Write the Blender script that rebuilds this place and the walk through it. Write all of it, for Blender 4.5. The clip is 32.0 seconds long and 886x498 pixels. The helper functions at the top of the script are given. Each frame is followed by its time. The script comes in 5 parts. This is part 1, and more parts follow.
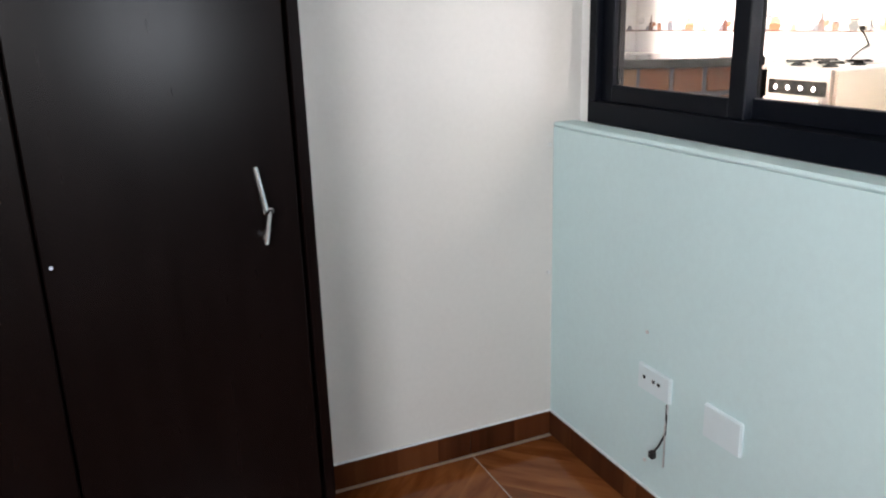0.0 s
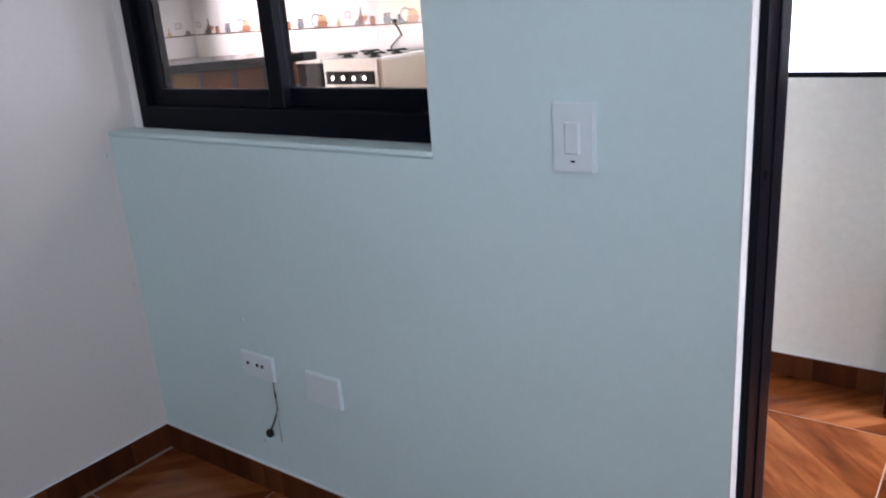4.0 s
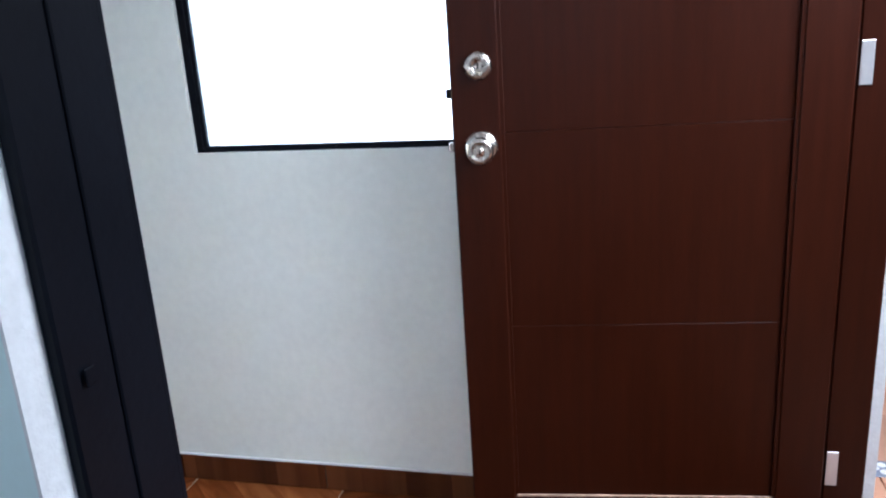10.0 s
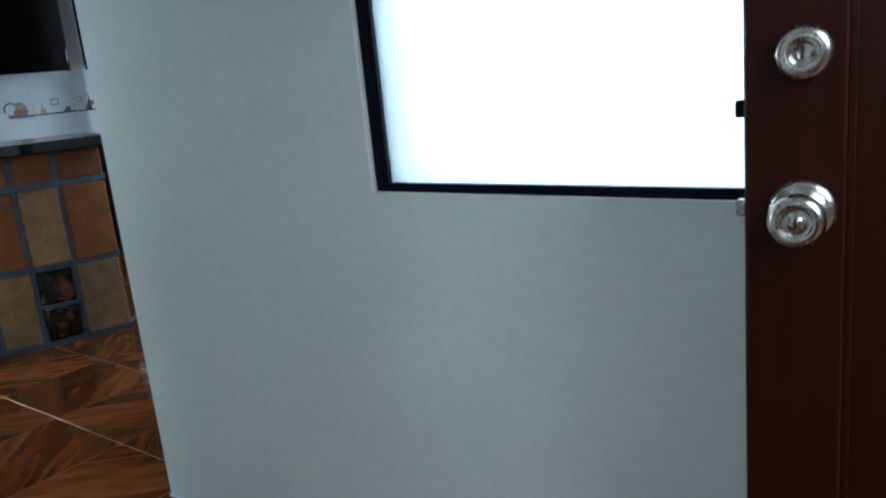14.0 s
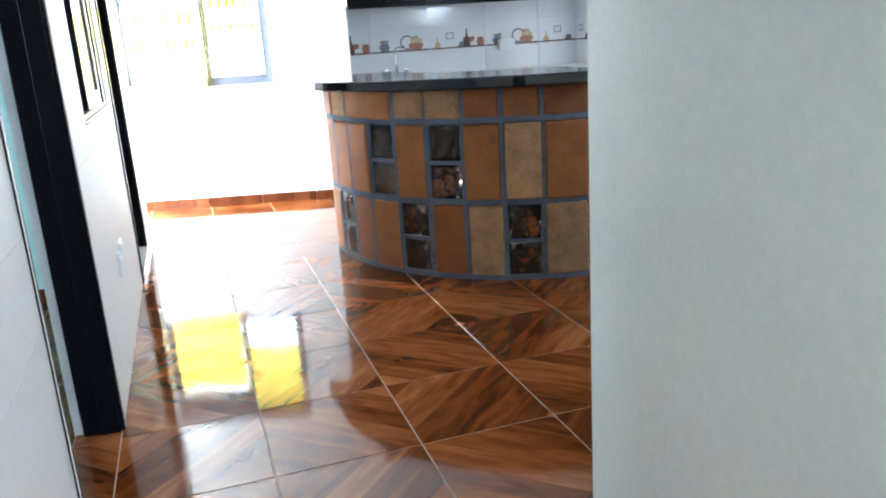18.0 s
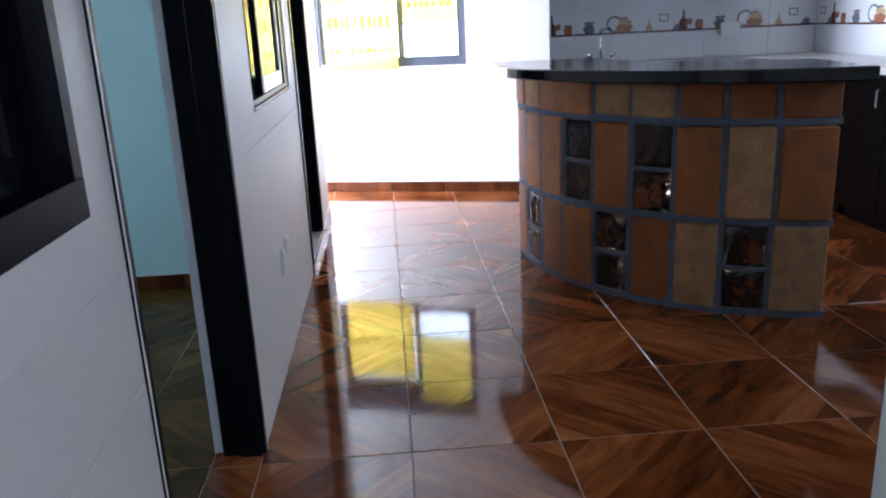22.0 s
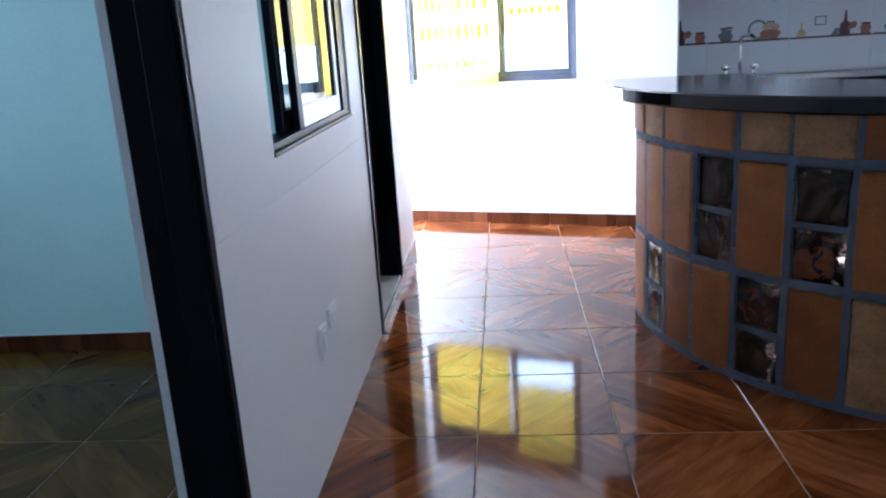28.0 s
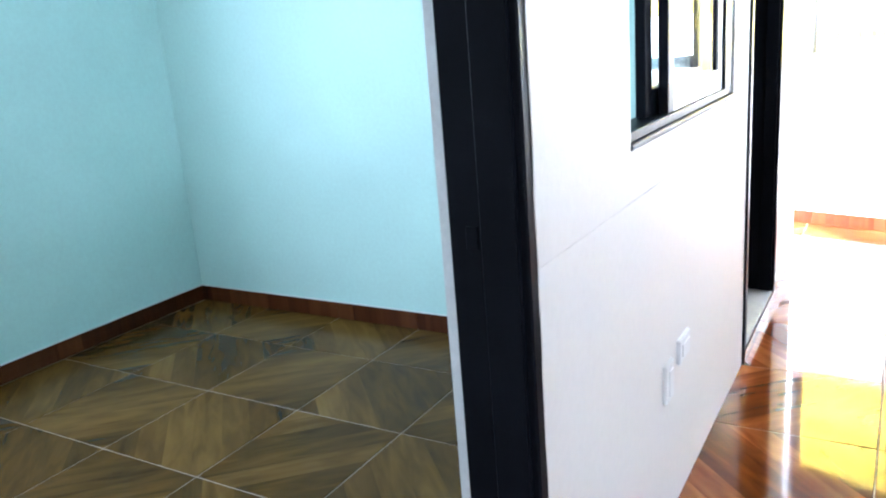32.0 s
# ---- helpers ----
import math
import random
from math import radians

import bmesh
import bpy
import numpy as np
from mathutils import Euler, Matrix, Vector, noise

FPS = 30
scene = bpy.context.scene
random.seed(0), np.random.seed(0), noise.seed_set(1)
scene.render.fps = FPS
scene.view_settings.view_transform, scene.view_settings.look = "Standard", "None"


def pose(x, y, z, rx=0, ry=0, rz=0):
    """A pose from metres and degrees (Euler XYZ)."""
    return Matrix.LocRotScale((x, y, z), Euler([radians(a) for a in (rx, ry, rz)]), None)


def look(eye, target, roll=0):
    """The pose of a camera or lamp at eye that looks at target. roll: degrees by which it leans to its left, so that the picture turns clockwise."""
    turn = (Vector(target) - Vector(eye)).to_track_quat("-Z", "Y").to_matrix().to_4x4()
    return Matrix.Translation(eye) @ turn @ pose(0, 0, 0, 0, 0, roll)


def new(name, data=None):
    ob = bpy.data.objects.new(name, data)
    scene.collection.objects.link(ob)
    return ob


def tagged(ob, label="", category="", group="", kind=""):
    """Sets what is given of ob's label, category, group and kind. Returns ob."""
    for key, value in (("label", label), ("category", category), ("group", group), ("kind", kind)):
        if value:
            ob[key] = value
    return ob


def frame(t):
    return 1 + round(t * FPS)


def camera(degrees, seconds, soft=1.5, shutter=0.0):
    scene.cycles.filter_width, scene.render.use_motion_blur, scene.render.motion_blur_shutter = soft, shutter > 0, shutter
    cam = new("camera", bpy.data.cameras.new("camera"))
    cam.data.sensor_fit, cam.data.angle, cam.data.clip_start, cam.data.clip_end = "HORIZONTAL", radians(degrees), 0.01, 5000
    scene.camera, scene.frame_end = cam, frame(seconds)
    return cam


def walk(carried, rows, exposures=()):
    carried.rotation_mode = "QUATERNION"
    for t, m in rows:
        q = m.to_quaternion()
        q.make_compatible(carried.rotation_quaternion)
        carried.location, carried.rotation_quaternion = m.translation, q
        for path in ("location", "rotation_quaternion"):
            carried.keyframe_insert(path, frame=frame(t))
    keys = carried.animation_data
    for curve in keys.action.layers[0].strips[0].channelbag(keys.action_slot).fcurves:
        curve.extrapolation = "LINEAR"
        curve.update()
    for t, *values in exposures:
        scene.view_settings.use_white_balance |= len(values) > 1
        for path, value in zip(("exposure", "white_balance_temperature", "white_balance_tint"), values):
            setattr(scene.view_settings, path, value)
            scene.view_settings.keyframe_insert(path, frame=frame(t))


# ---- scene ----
cam = camera(59.3, 32.0, soft=2.1)
PATH = [
    (0, (-1.382, -1.786, 1.301), (-0.614, -0.029, 0.732), -1.7),
    (0.5, (-1.451, -1.775, 1.307), (-0.508, -0.116, 0.709), -1.7),
    (1, (-1.488, -1.793, 1.297), (-0.336, -0.273, 0.693), -2.7),
    (1.5, (-1.512, -1.798, 1.293), (-0.236, -0.383, 0.685), -2.6),
    (2, (-1.471, -1.813, 1.297), (-0.18, -0.425, 0.661), -3.3),
    (2.5, (-1.411, -1.843, 1.292), (-0.118, -0.46, 0.648), -3.5),
    (4.5, (-1.376, -1.908, 1.288), (0.273, -0.952, 0.683), -4.4),
    (5, (-1.379, -1.899, 1.276), (0.38, -1.178, 0.654), -4.0),
    (5.5, (-1.401, -1.904, 1.274), (0.409, -1.325, 0.651), -4.2),
    (6, (-1.382, -1.945, 1.28), (0.473, -1.528, 0.658), -4.1),
    (6.5, (-1.313, -2.004, 1.273), (0.563, -1.669, 0.664), -4.0),
    (7, (-1.231, -2.066, 1.274), (0.647, -1.751, 0.663), -3.8),
    (7.5, (-1.155, -2.085, 1.258), (0.747, -1.818, 0.698), -3.7),
    (8, (-1.022, -2.025, 1.281), (0.888, -1.924, 0.696), -3.0),
    (8.5, (-0.928, -1.949, 1.289), (0.985, -1.936, 0.708), -2.9),
    (9, (-0.879, -1.96, 1.262), (1.039, -1.848, 0.706), -3.8),
    (9.5, (-0.762, -1.99, 1.219), (1.151, -1.679, 0.727), -4.0),
    (10, (-0.663, -2.073, 1.276), (1.2, -1.603, 0.718), -3.7),
    (10.5, (-0.585, -2.057, 1.296), (1.253, -1.583, 0.666), -5.3),
    (11, (-0.46, -1.991, 1.273), (1.386, -1.512, 0.669), -4.6),
    (11.5, (-0.385, -1.943, 1.269), (1.464, -1.472, 0.67), -4.7),
    (12, (-0.32, -1.946, 1.269), (1.487, -1.325, 0.677), -5.7),
    (12.5, (-0.068, -2.054, 1.231), (1.576, -1.034, 0.723), -5.9),
    (13, (-0.026, -2.066, 1.241), (1.521, -0.911, 0.718), -6.4),
    (13.5, (0.037, -2.028, 1.202), (1.592, -0.868, 0.719), -5.7),
    (15.5, (0.255, -1.773, 1.246), (1.474, -0.262, 0.765), -5.0),
    (16, (0.349, -1.754, 1.234), (1.375, -0.115, 0.721), -4.2),
    (16.5, (0.357, -1.757, 1.237), (1.236, -0.039, 0.712), -5.5),
    (17, (0.336, -1.717, 1.247), (1.083, 0.057, 0.703), -5.1),
    (17.5, (0.357, -1.607, 1.256), (1.001, 0.215, 0.744), -4.3),
    (18, (0.348, -1.533, 1.24), (0.93, 0.305, 0.708), -3.7),
    (18.5, (0.338, -1.488, 1.242), (0.819, 0.374, 0.692), -3.4),
    (19, (0.425, -1.439, 1.269), (0.685, 0.468, 0.726), -4.3),
    (19.5, (0.504, -1.398, 1.259), (0.597, 0.528, 0.728), -4.7),
    (20, (0.531, -1.385, 1.264), (0.559, 0.534, 0.702), -4.3),
    (20.5, (0.523, -1.293, 1.256), (0.54, 0.615, 0.658), -3.5),
    (21, (0.498, -1.173, 1.269), (0.54, 0.75, 0.724), -3.4),
    (21.5, (0.455, -1.099, 1.265), (0.572, 0.83, 0.753), -2.3),
    (22, (0.444, -1.053, 1.255), (0.566, 0.864, 0.698), -2.7),
    (22.5, (0.519, -0.952, 1.258), (0.513, 0.974, 0.721), -2.3),
    (23, (0.582, -0.894, 1.262), (0.454, 1.034, 0.746), -2.0),
    (23.5, (0.611, -0.874, 1.253), (0.417, 1.044, 0.723), -3.9),
    (24, (0.582, -0.799, 1.252), (0.387, 1.118, 0.717), -3.8),
    (24.5, (0.546, -0.69, 1.259), (0.38, 1.237, 0.751), -3.2),
    (25, (0.496, -0.625, 1.258), (0.361, 1.31, 0.769), -3.1),
    (25.5, (0.477, -0.599, 1.244), (0.361, 1.324, 0.707), -2.6),
    (27.5, (0.615, -0.374, 1.262), (0.363, 1.533, 0.716), -4.4),
    (28, (0.582, -0.293, 1.267), (0.413, 1.629, 0.741), -3.6),
    (28.5, (0.536, -0.217, 1.264), (0.401, 1.707, 0.734), -3.4),
    (29, (0.48, -0.168, 1.259), (0.392, 1.761, 0.737), -3.3),
    (29.5, (0.466, -0.158, 1.26), (0.256, 1.748, 0.692), -3.3),
    (30, (0.497, -0.058, 1.251), (0.108, 1.827, 0.708), -3.9),
    (30.5, (0.536, -0.003, 1.253), (-0.043, 1.829, 0.699), -4.4),
    (31, (0.562, 0.021, 1.255), (-0.133, 1.804, 0.675), -4.6),
    (31.5, (0.519, 0.07, 1.242), (-0.337, 1.785, 0.67), -4.4),
    (32, (0.46, 0.141, 1.238), (-0.543, 1.791, 0.716), -4.6),
]
walk(cam, [(t, look(eye, target, roll)) for t, eye, target, roll in PATH],
     [(0, 1.45, 6300, 13), (1, 1.15, 5950, 15), (2, 1.05, 5850, 14), (2.5, 1.05, 5850, 15), (4.5, 0.4, 5800, 21), (5.5, 0.55, 5850, 22), (7, 0.85, 5900, 22), (9, 1.1, 5150, 12), (10, 0.35, 5200, 11), (11, 0.25, 5100, 3),
      (12, 0.20, 4950, -1), (13, -0.8, 4750, -4), (15.5, -0.45, 5200, 4), (17, 0.40, 5200, 5), (18.3, -0.05, 5500, 6), (18.8, -1.5, 5300, 10), (19.2, -1.7, 5250, 10), (19.7, -1.0, 5300, 10),
      (20.3, -0.75, 5250, 11), (21, -0.95, 5250, 13), (22, -1.2, 5250, 16), (23, -1.1, 5050, 14), (25, -1.05, 4950, 13), (29, -1.1, 4950, 14), (30, -1.05, 5000, 12), (31, -0.8, 5150, 14), (31.5, 0.2, 5300, 11), (32, 0.62, 5450, 12)])

# ---- world and light ----
world = bpy.data.worlds.new("sky")
scene.world = world
world.use_nodes = True
wn, wl = world.node_tree.nodes, world.node_tree.links
bg = wn["Background"]
sky = wn.new("ShaderNodeTexSky")
sky.sky_type = "NISHITA"
sky.sun_disc = False
sky.sun_elevation = radians(62)
sky.sun_rotation = radians(106)
sky.dust_density = 3.0
wl.new(sky.outputs[0], bg.inputs[0])
bg.inputs[1].default_value = 0.053

sun = new("sun", bpy.data.lights.new("sun", "SUN"))
sun.data.energy, sun.data.angle, sun.data.color = 1.5, radians(12), (1.0, 0.96, 0.9)
sun.rotation_euler = (radians(28), 0, radians(-106))


def opening_light(name, eye, target, w, h, watts, colour=(0.85, 0.94, 1.0)):
    """An area lamp: skylight entering by an opening of the house, and the added fills."""
    lamp = new(name, bpy.data.lights.new(name, "AREA"))
    lamp.data.shape, lamp.data.size, lamp.data.size_y = "RECTANGLE", w, h
    lamp.data.energy, lamp.data.color = watts, colour
    lamp.matrix_world = look(eye, target)
    return lamp


opening_light("window_light_end", (0.66, 5.42, 1.3), (0.1, 3.5, 0.8), 1.5, 1.0, 280)
opening_light("passage_light", (-1.3, 4.90, 1.06), (0.9, 5.35, 0.8), 0.8, 1.9, 560, (1.0, 0.97, 0.94)).data.spread = radians(140)
opening_light("window_light_hall", (1.34, -1.45, 1.55), (-1, -1.45, 1.25), 1.25, 1.3, 22, (0.93, 0.97, 1.0))
opening_light("door_light", (0.66, -2.95, 1.85), (0.66, -1.6, 0), 1.0, 1.0, 32.5, (1.0, 0.94, 0.87)).data.spread = radians(110)
opening_light("window_light_bedroom", (-2.24, -2.75, 1.6), (-1.1, 0, 1.0), 0.6, 1.1, 22, (1.0, 0.99, 0.97))
# Added lamp, unseen: gives the soft highlight on the wardrobe doors.
opening_light("window_light_bedroom_side", (-1.08, -2.75, 1.3), (-1.1, 0, 1.1), 0.4, 0.4, 8.5, (0.9, 0.96, 1.0))
# Unseen fill that brightens the mint room through an added opening.
opening_light("window_light_mint", (-2.86, 0.98, 1.6), (-0.6, 1.3, 1.0), 1.1, 1.1, 62)
# Added fill, no source in view: brightens the tiled kitchen wall.
opening_light("window_light_kitchen", (3.90, 1.2, 1.75), (2.3, 3.3, 1.0), 0.8, 0.6, 52)

# ---- materials ----
def mat(name, colour, rough=0.6, metal=0.0, vary=0.12, scale=3.0, fine=40.0, bump=0.1, coat=0.0, rand=0.0, spec=0.5, grain=None):
    """A painted, stained or metal surface: two scales of tone, fine relief, uneven gloss."""
    m = bpy.data.materials.new(name)
    m.use_nodes = True
    n, l = m.node_tree.nodes, m.node_tree.links
    b = n["Principled BSDF"]
    tc = n.new("ShaderNodeTexCoord")
    src = tc.outputs["Object"]
    if grain:
        mp = n.new("ShaderNodeMapping")
        mp.inputs["Scale"].default_value = grain
        l.new(src, mp.inputs["Vector"])
        src = mp.outputs[0]
    big = n.new("ShaderNodeTexNoise")
    big.inputs["Scale"].default_value, big.inputs["Detail"].default_value = scale, 4
    l.new(src, big.inputs["Vector"])
    small = n.new("ShaderNodeTexNoise")
    small.inputs["Scale"].default_value, small.inputs["Detail"].default_value = fine, 3
    l.new(src, small.inputs["Vector"])
    add = n.new("ShaderNodeMath")
    add.operation = "MULTIPLY_ADD"
    add.inputs[1].default_value = 0.65
    l.new(big.outputs[0], add.inputs[0])
    half = n.new("ShaderNodeMath")
    half.operation = "MULTIPLY"
    half.inputs[1].default_value = 0.35
    l.new(small.outputs[0], half.inputs[0])
    l.new(half.outputs[0], add.inputs[2])
    ramp = n.new("ShaderNodeValToRGB")
    ramp.color_ramp.elements[0].position, ramp.color_ramp.elements[1].position = 0.3, 0.7
    ramp.color_ramp.elements[0].color = (*[c * (1 - vary) for c in colour], 1)
    ramp.color_ramp.elements[1].color = (*[min(1, c * (1 + vary)) for c in colour], 1)
    l.new(add.outputs[0], ramp.inputs[0])
    out = ramp.outputs[0]
    if rand:
        info = n.new("ShaderNodeObjectInfo")
        rr = n.new("ShaderNodeMapRange")
        rr.inputs[3].default_value, rr.inputs[4].default_value = 1 - rand, 1 + rand
        l.new(info.outputs["Random"], rr.inputs[0])
        hsv = n.new("ShaderNodeHueSaturation")
        l.new(rr.outputs[0], hsv.inputs["Value"])
        l.new(out, hsv.inputs["Color"])
        out = hsv.outputs[0]
    l.new(out, b.inputs["Base Color"])
    rm = n.new("ShaderNodeMapRange")
    rm.inputs[3].default_value, rm.inputs[4].default_value = max(0.02, rough * 0.85), min(1, rough * 1.15)
    l.new(add.outputs[0], rm.inputs[0])
    l.new(rm.outputs[0], b.inputs["Roughness"])
    b.inputs["Metallic"].default_value = metal
    b.inputs["Specular IOR Level"].default_value = spec
    b.inputs["Coat Weight"].default_value = coat
    b.inputs["Coat Roughness"].default_value = 0.12
    if bump:
        bp = n.new("ShaderNodeBump")
        bp.inputs["Strength"].default_value, bp.inputs["Distance"].default_value = bump, 0.004
        l.new(small.outputs[0], bp.inputs["Height"])
        l.new(bp.outputs[0], b.inputs["Normal"])
    return m


def wood_tile(name, dark, mid, light, rough=0.066):
    """Polished porcelain printed with wood strips that run across each piece on the slant."""
    m = bpy.data.materials.new(name)
    m.use_nodes = True
    n, l = m.node_tree.nodes, m.node_tree.links
    b = n["Principled BSDF"]
    b.inputs["Specular IOR Level"].default_value = 0.23
    tc, info = n.new("ShaderNodeTexCoord"), n.new("ShaderNodeObjectInfo")
    sep = n.new("ShaderNodeSeparateXYZ")
    l.new(tc.outputs["Object"], sep.inputs[0])

    def math_node(op, a, bb):
        k = n.new("ShaderNodeMath")
        k.operation = op
        for i, v in enumerate((a, bb)):
            if isinstance(v, (int, float)):
                k.inputs[i].default_value = v
            else:
                l.new(v, k.inputs[i])
        return k.outputs[0]

    across = math_node("ADD", sep.outputs[0], sep.outputs[1])
    along = math_node("SUBTRACT", sep.outputs[0], sep.outputs[1])
    seed = math_node("MULTIPLY", info.outputs["Random"], 40.0)
    strip = math_node("FLOOR", math_node("ADD", math_node("MULTIPLY", across, 7.6), 41.3), 0)
    wnz = n.new("ShaderNodeTexWhiteNoise")
    wnz.noise_dimensions = "1D"
    variant = math_node("FLOOR", math_node("MULTIPLY", info.outputs["Random"], 4.0), 0)
    l.new(math_node("ADD", strip, math_node("MULTIPLY", variant, 53.0)), wnz.inputs["W"])
    vec = n.new("ShaderNodeCombineXYZ")
    l.new(math_node("MULTIPLY", across, 15.0), vec.inputs[0])
    l.new(math_node("MULTIPLY", along, 3.0), vec.inputs[1])
    l.new(math_node("ADD", math_node("MULTIPLY", strip, 3.7), seed), vec.inputs[2])
    gr = n.new("ShaderNodeTexNoise")
    gr.inputs["Scale"].default_value, gr.inputs["Detail"].default_value, gr.inputs["Distortion"].default_value = 1.0, 5, 0.6
    l.new(vec.outputs[0], gr.inputs["Vector"])
    tone = math_node("ADD", math_node("MULTIPLY", wnz.outputs["Value"], 0.40), math_node("MULTIPLY", gr.outputs[0], 0.66))
    ramp = n.new("ShaderNodeValToRGB")
    e = ramp.color_ramp.elements
    e[0].position, e[0].color = 0.2, (*dark, 1)
    e[1].position, e[1].color = 0.85, (*light, 1)
    k = e.new(0.5)
    k.color = (*mid, 1)
    l.new(tone, ramp.inputs[0])
    l.new(ramp.outputs[0], b.inputs["Base Color"])
    dirt = n.new("ShaderNodeTexNoise")
    dirt.inputs["Scale"].default_value = 7
    l.new(tc.outputs["Object"], dirt.inputs["Vector"])
    mr = n.new("ShaderNodeMapRange")
    mr.inputs[3].default_value, mr.inputs[4].default_value = rough * 0.6, rough * 1.5
    l.new(dirt.outputs[0], mr.inputs[0])
    l.new(mr.outputs[0], b.inputs["Roughness"])
    bp = n.new("ShaderNodeBump")
    bp.inputs["Strength"].default_value, bp.inputs["Distance"].default_value = 0.014, 0.002
    l.new(dirt.outputs[0], bp.inputs["Height"])
    l.new(bp.outputs[0], b.inputs["Normal"])
    return m


def clear_glass(name, rough=0.0, tint=(1, 1, 1)):
    m = bpy.data.materials.new(name)
    m.use_nodes = True
    b = m.node_tree.nodes["Principled BSDF"]
    b.inputs["Base Color"].default_value = (*tint, 1)
    b.inputs["Transmission Weight"].default_value = 1
    b.inputs["Roughness"].default_value = rough
    b.inputs["IOR"].default_value = 1.45
    return m


def pebbled_glass(name, tint, scale, strength, rough):
    m = clear_glass(name, rough, tint)
    n, l = m.node_tree.nodes, m.node_tree.links
    tc, nz, bp = n.new("ShaderNodeTexCoord"), n.new("ShaderNodeTexNoise"), n.new("ShaderNodeBump")
    nz.inputs["Scale"].default_value = scale
    bp.inputs["Strength"].default_value, bp.inputs["Distance"].default_value = strength, 0.05
    l.new(tc.outputs["Object"], nz.inputs["Vector"])
    l.new(nz.outputs[0], bp.inputs["Height"])
    l.new(bp.outputs[0], n["Principled BSDF"].inputs["Normal"])
    return m


MINT = mat("mint_wall_paint", (0.58, 0.74, 0.75), 0.55, vary=0.045, scale=1.6, fine=60, bump=0.12)
TEAL = mat("teal_mint_wall_paint", (0.54, 0.75, 0.72), 0.55, vary=0.085, scale=1.9, fine=60, bump=0.14)
PALE = mat("pale_wall_paint", (0.56, 0.545, 0.515), 0.55, vary=0.05, scale=1.2, fine=60, bump=0.12)
WHITE = mat("white_wall_paint", (0.80, 0.79, 0.77), 0.5, vary=0.045, scale=1.0, fine=50, bump=0.14)
CREAM = mat("cream_wall_paint", (0.715, 0.745, 0.69), 0.5, vary=0.085, scale=1.7, fine=45, bump=0.16)
PLASTER = mat("raw_white_plaster", (0.66, 0.69, 0.70), 0.8, vary=0.14, scale=6, fine=80, bump=0.4)
CEIL = mat("ceiling_paint", (0.82, 0.82, 0.8), 0.8, vary=0.02)
GROUT = mat("pale_grout", (0.33, 0.245, 0.18), 0.85, vary=0.12, scale=20, fine=120, bump=0.3)
WOODTILE = wood_tile("wood_print_tile", (0.028, 0.0068, 0.0019), (0.122, 0.0325, 0.0078), (0.285, 0.102, 0.032))
# same tile, duller; the mint walls' reflection is put into its olive colours
OLIVETILE = wood_tile("dull_olive_wood_print_tile", (0.020, 0.011, 0.003), (0.080, 0.040, 0.008), (0.16, 0.09, 0.022), 0.2)
OLIVETILE.node_tree.nodes["Principled BSDF"].inputs["Specular IOR Level"].default_value = 0.09
BASETILE = wood_tile("wood_print_skirting", (0.024, 0.007, 0.0028), (0.068, 0.020, 0.0072), (0.12, 0.042, 0.015), 0.16)
BLACK = mat("black_enamelled_steel", (0.004, 0.005, 0.008), 0.38, vary=0.2, scale=8, fine=90, bump=0.08, spec=0.08)
REDWOOD = mat("reddish_varnished_wood", (0.0225, 0.0040, 0.0009), 0.4, vary=0.2, scale=5, fine=30, bump=0.06, coat=0.0, spec=0.13, grain=(9, 9, 0.7))
DARKWOOD = mat("very_dark_brown_laminate", (0.0026, 0.0014, 0.0013), 0.26, vary=0.25, scale=5, fine=40, bump=0.015, coat=0.0, spec=0.1, grain=(6, 6, 0.6))
NICKEL = mat("brushed_nickel", (0.46, 0.42, 0.37), 0.27, 1.0, vary=0.06, scale=30, fine=200, bump=0.03)
CHROME = mat("chrome", (0.75, 0.76, 0.78), 0.1, 1.0, vary=0.03, bump=0)
ALU = mat("pale_aluminium", (0.6, 0.6, 0.6), 0.35, 0.7, vary=0.06, scale=20, fine=150, bump=0.04)
PLATE = mat("bluish_plastic", (0.66, 0.76, 0.79), 0.35, vary=0.03, bump=0)
PLASTIC = mat("white_plastic", (0.80, 0.82, 0.83), 0.35, vary=0.02, bump=0)
DARKHOLE = mat("dark_slot", (0.01, 0.01, 0.01), 0.8, vary=0.1, bump=0)
TERRA = mat("terracotta_tile", (0.54, 0.28, 0.17), 0.45, vary=0.15, scale=6, fine=60, bump=0.15, rand=0.1)
INSERT = mat("blue_grey_insert_tile", (0.20, 0.22, 0.28), 0.3, vary=0.2, scale=30, fine=100, bump=0.1)
INSERTW = mat("white_insert_motif", (0.8, 0.8, 0.78), 0.3, vary=0.05, bump=0)
CLAY = mat("fired_clay_block", (0.29, 0.096, 0.019), 0.75, vary=0.32, scale=9, fine=90, bump=0.6)
_n, _l = CLAY.node_tree.nodes, CLAY.node_tree.links
_info, _ramp, _mul = _n.new("ShaderNodeObjectInfo"), _n.new("ShaderNodeValToRGB"), _n.new("ShaderNodeMixRGB")
_e = _ramp.color_ramp.elements
_e[0].color, _e[1].color = (0.62, 0.56, 0.5, 1), (1.15, 1.25, 1.4, 1)
_mul.blend_type, _mul.inputs[0].default_value = "MULTIPLY", 1.0
_src = _n["Principled BSDF"].inputs["Base Color"].links[0].from_socket
_l.new(_info.outputs["Random"], _ramp.inputs[0])
_l.new(_src, _mul.inputs[1])
_l.new(_ramp.outputs[0], _mul.inputs[2])
_l.new(_mul.outputs[0], _n["Principled BSDF"].inputs["Base Color"])
CLAYPALE = mat("pale_beige_clay_block", (0.31, 0.175, 0.078), 0.85, vary=0.4, scale=11, fine=80, bump=0.7, rand=0.15)
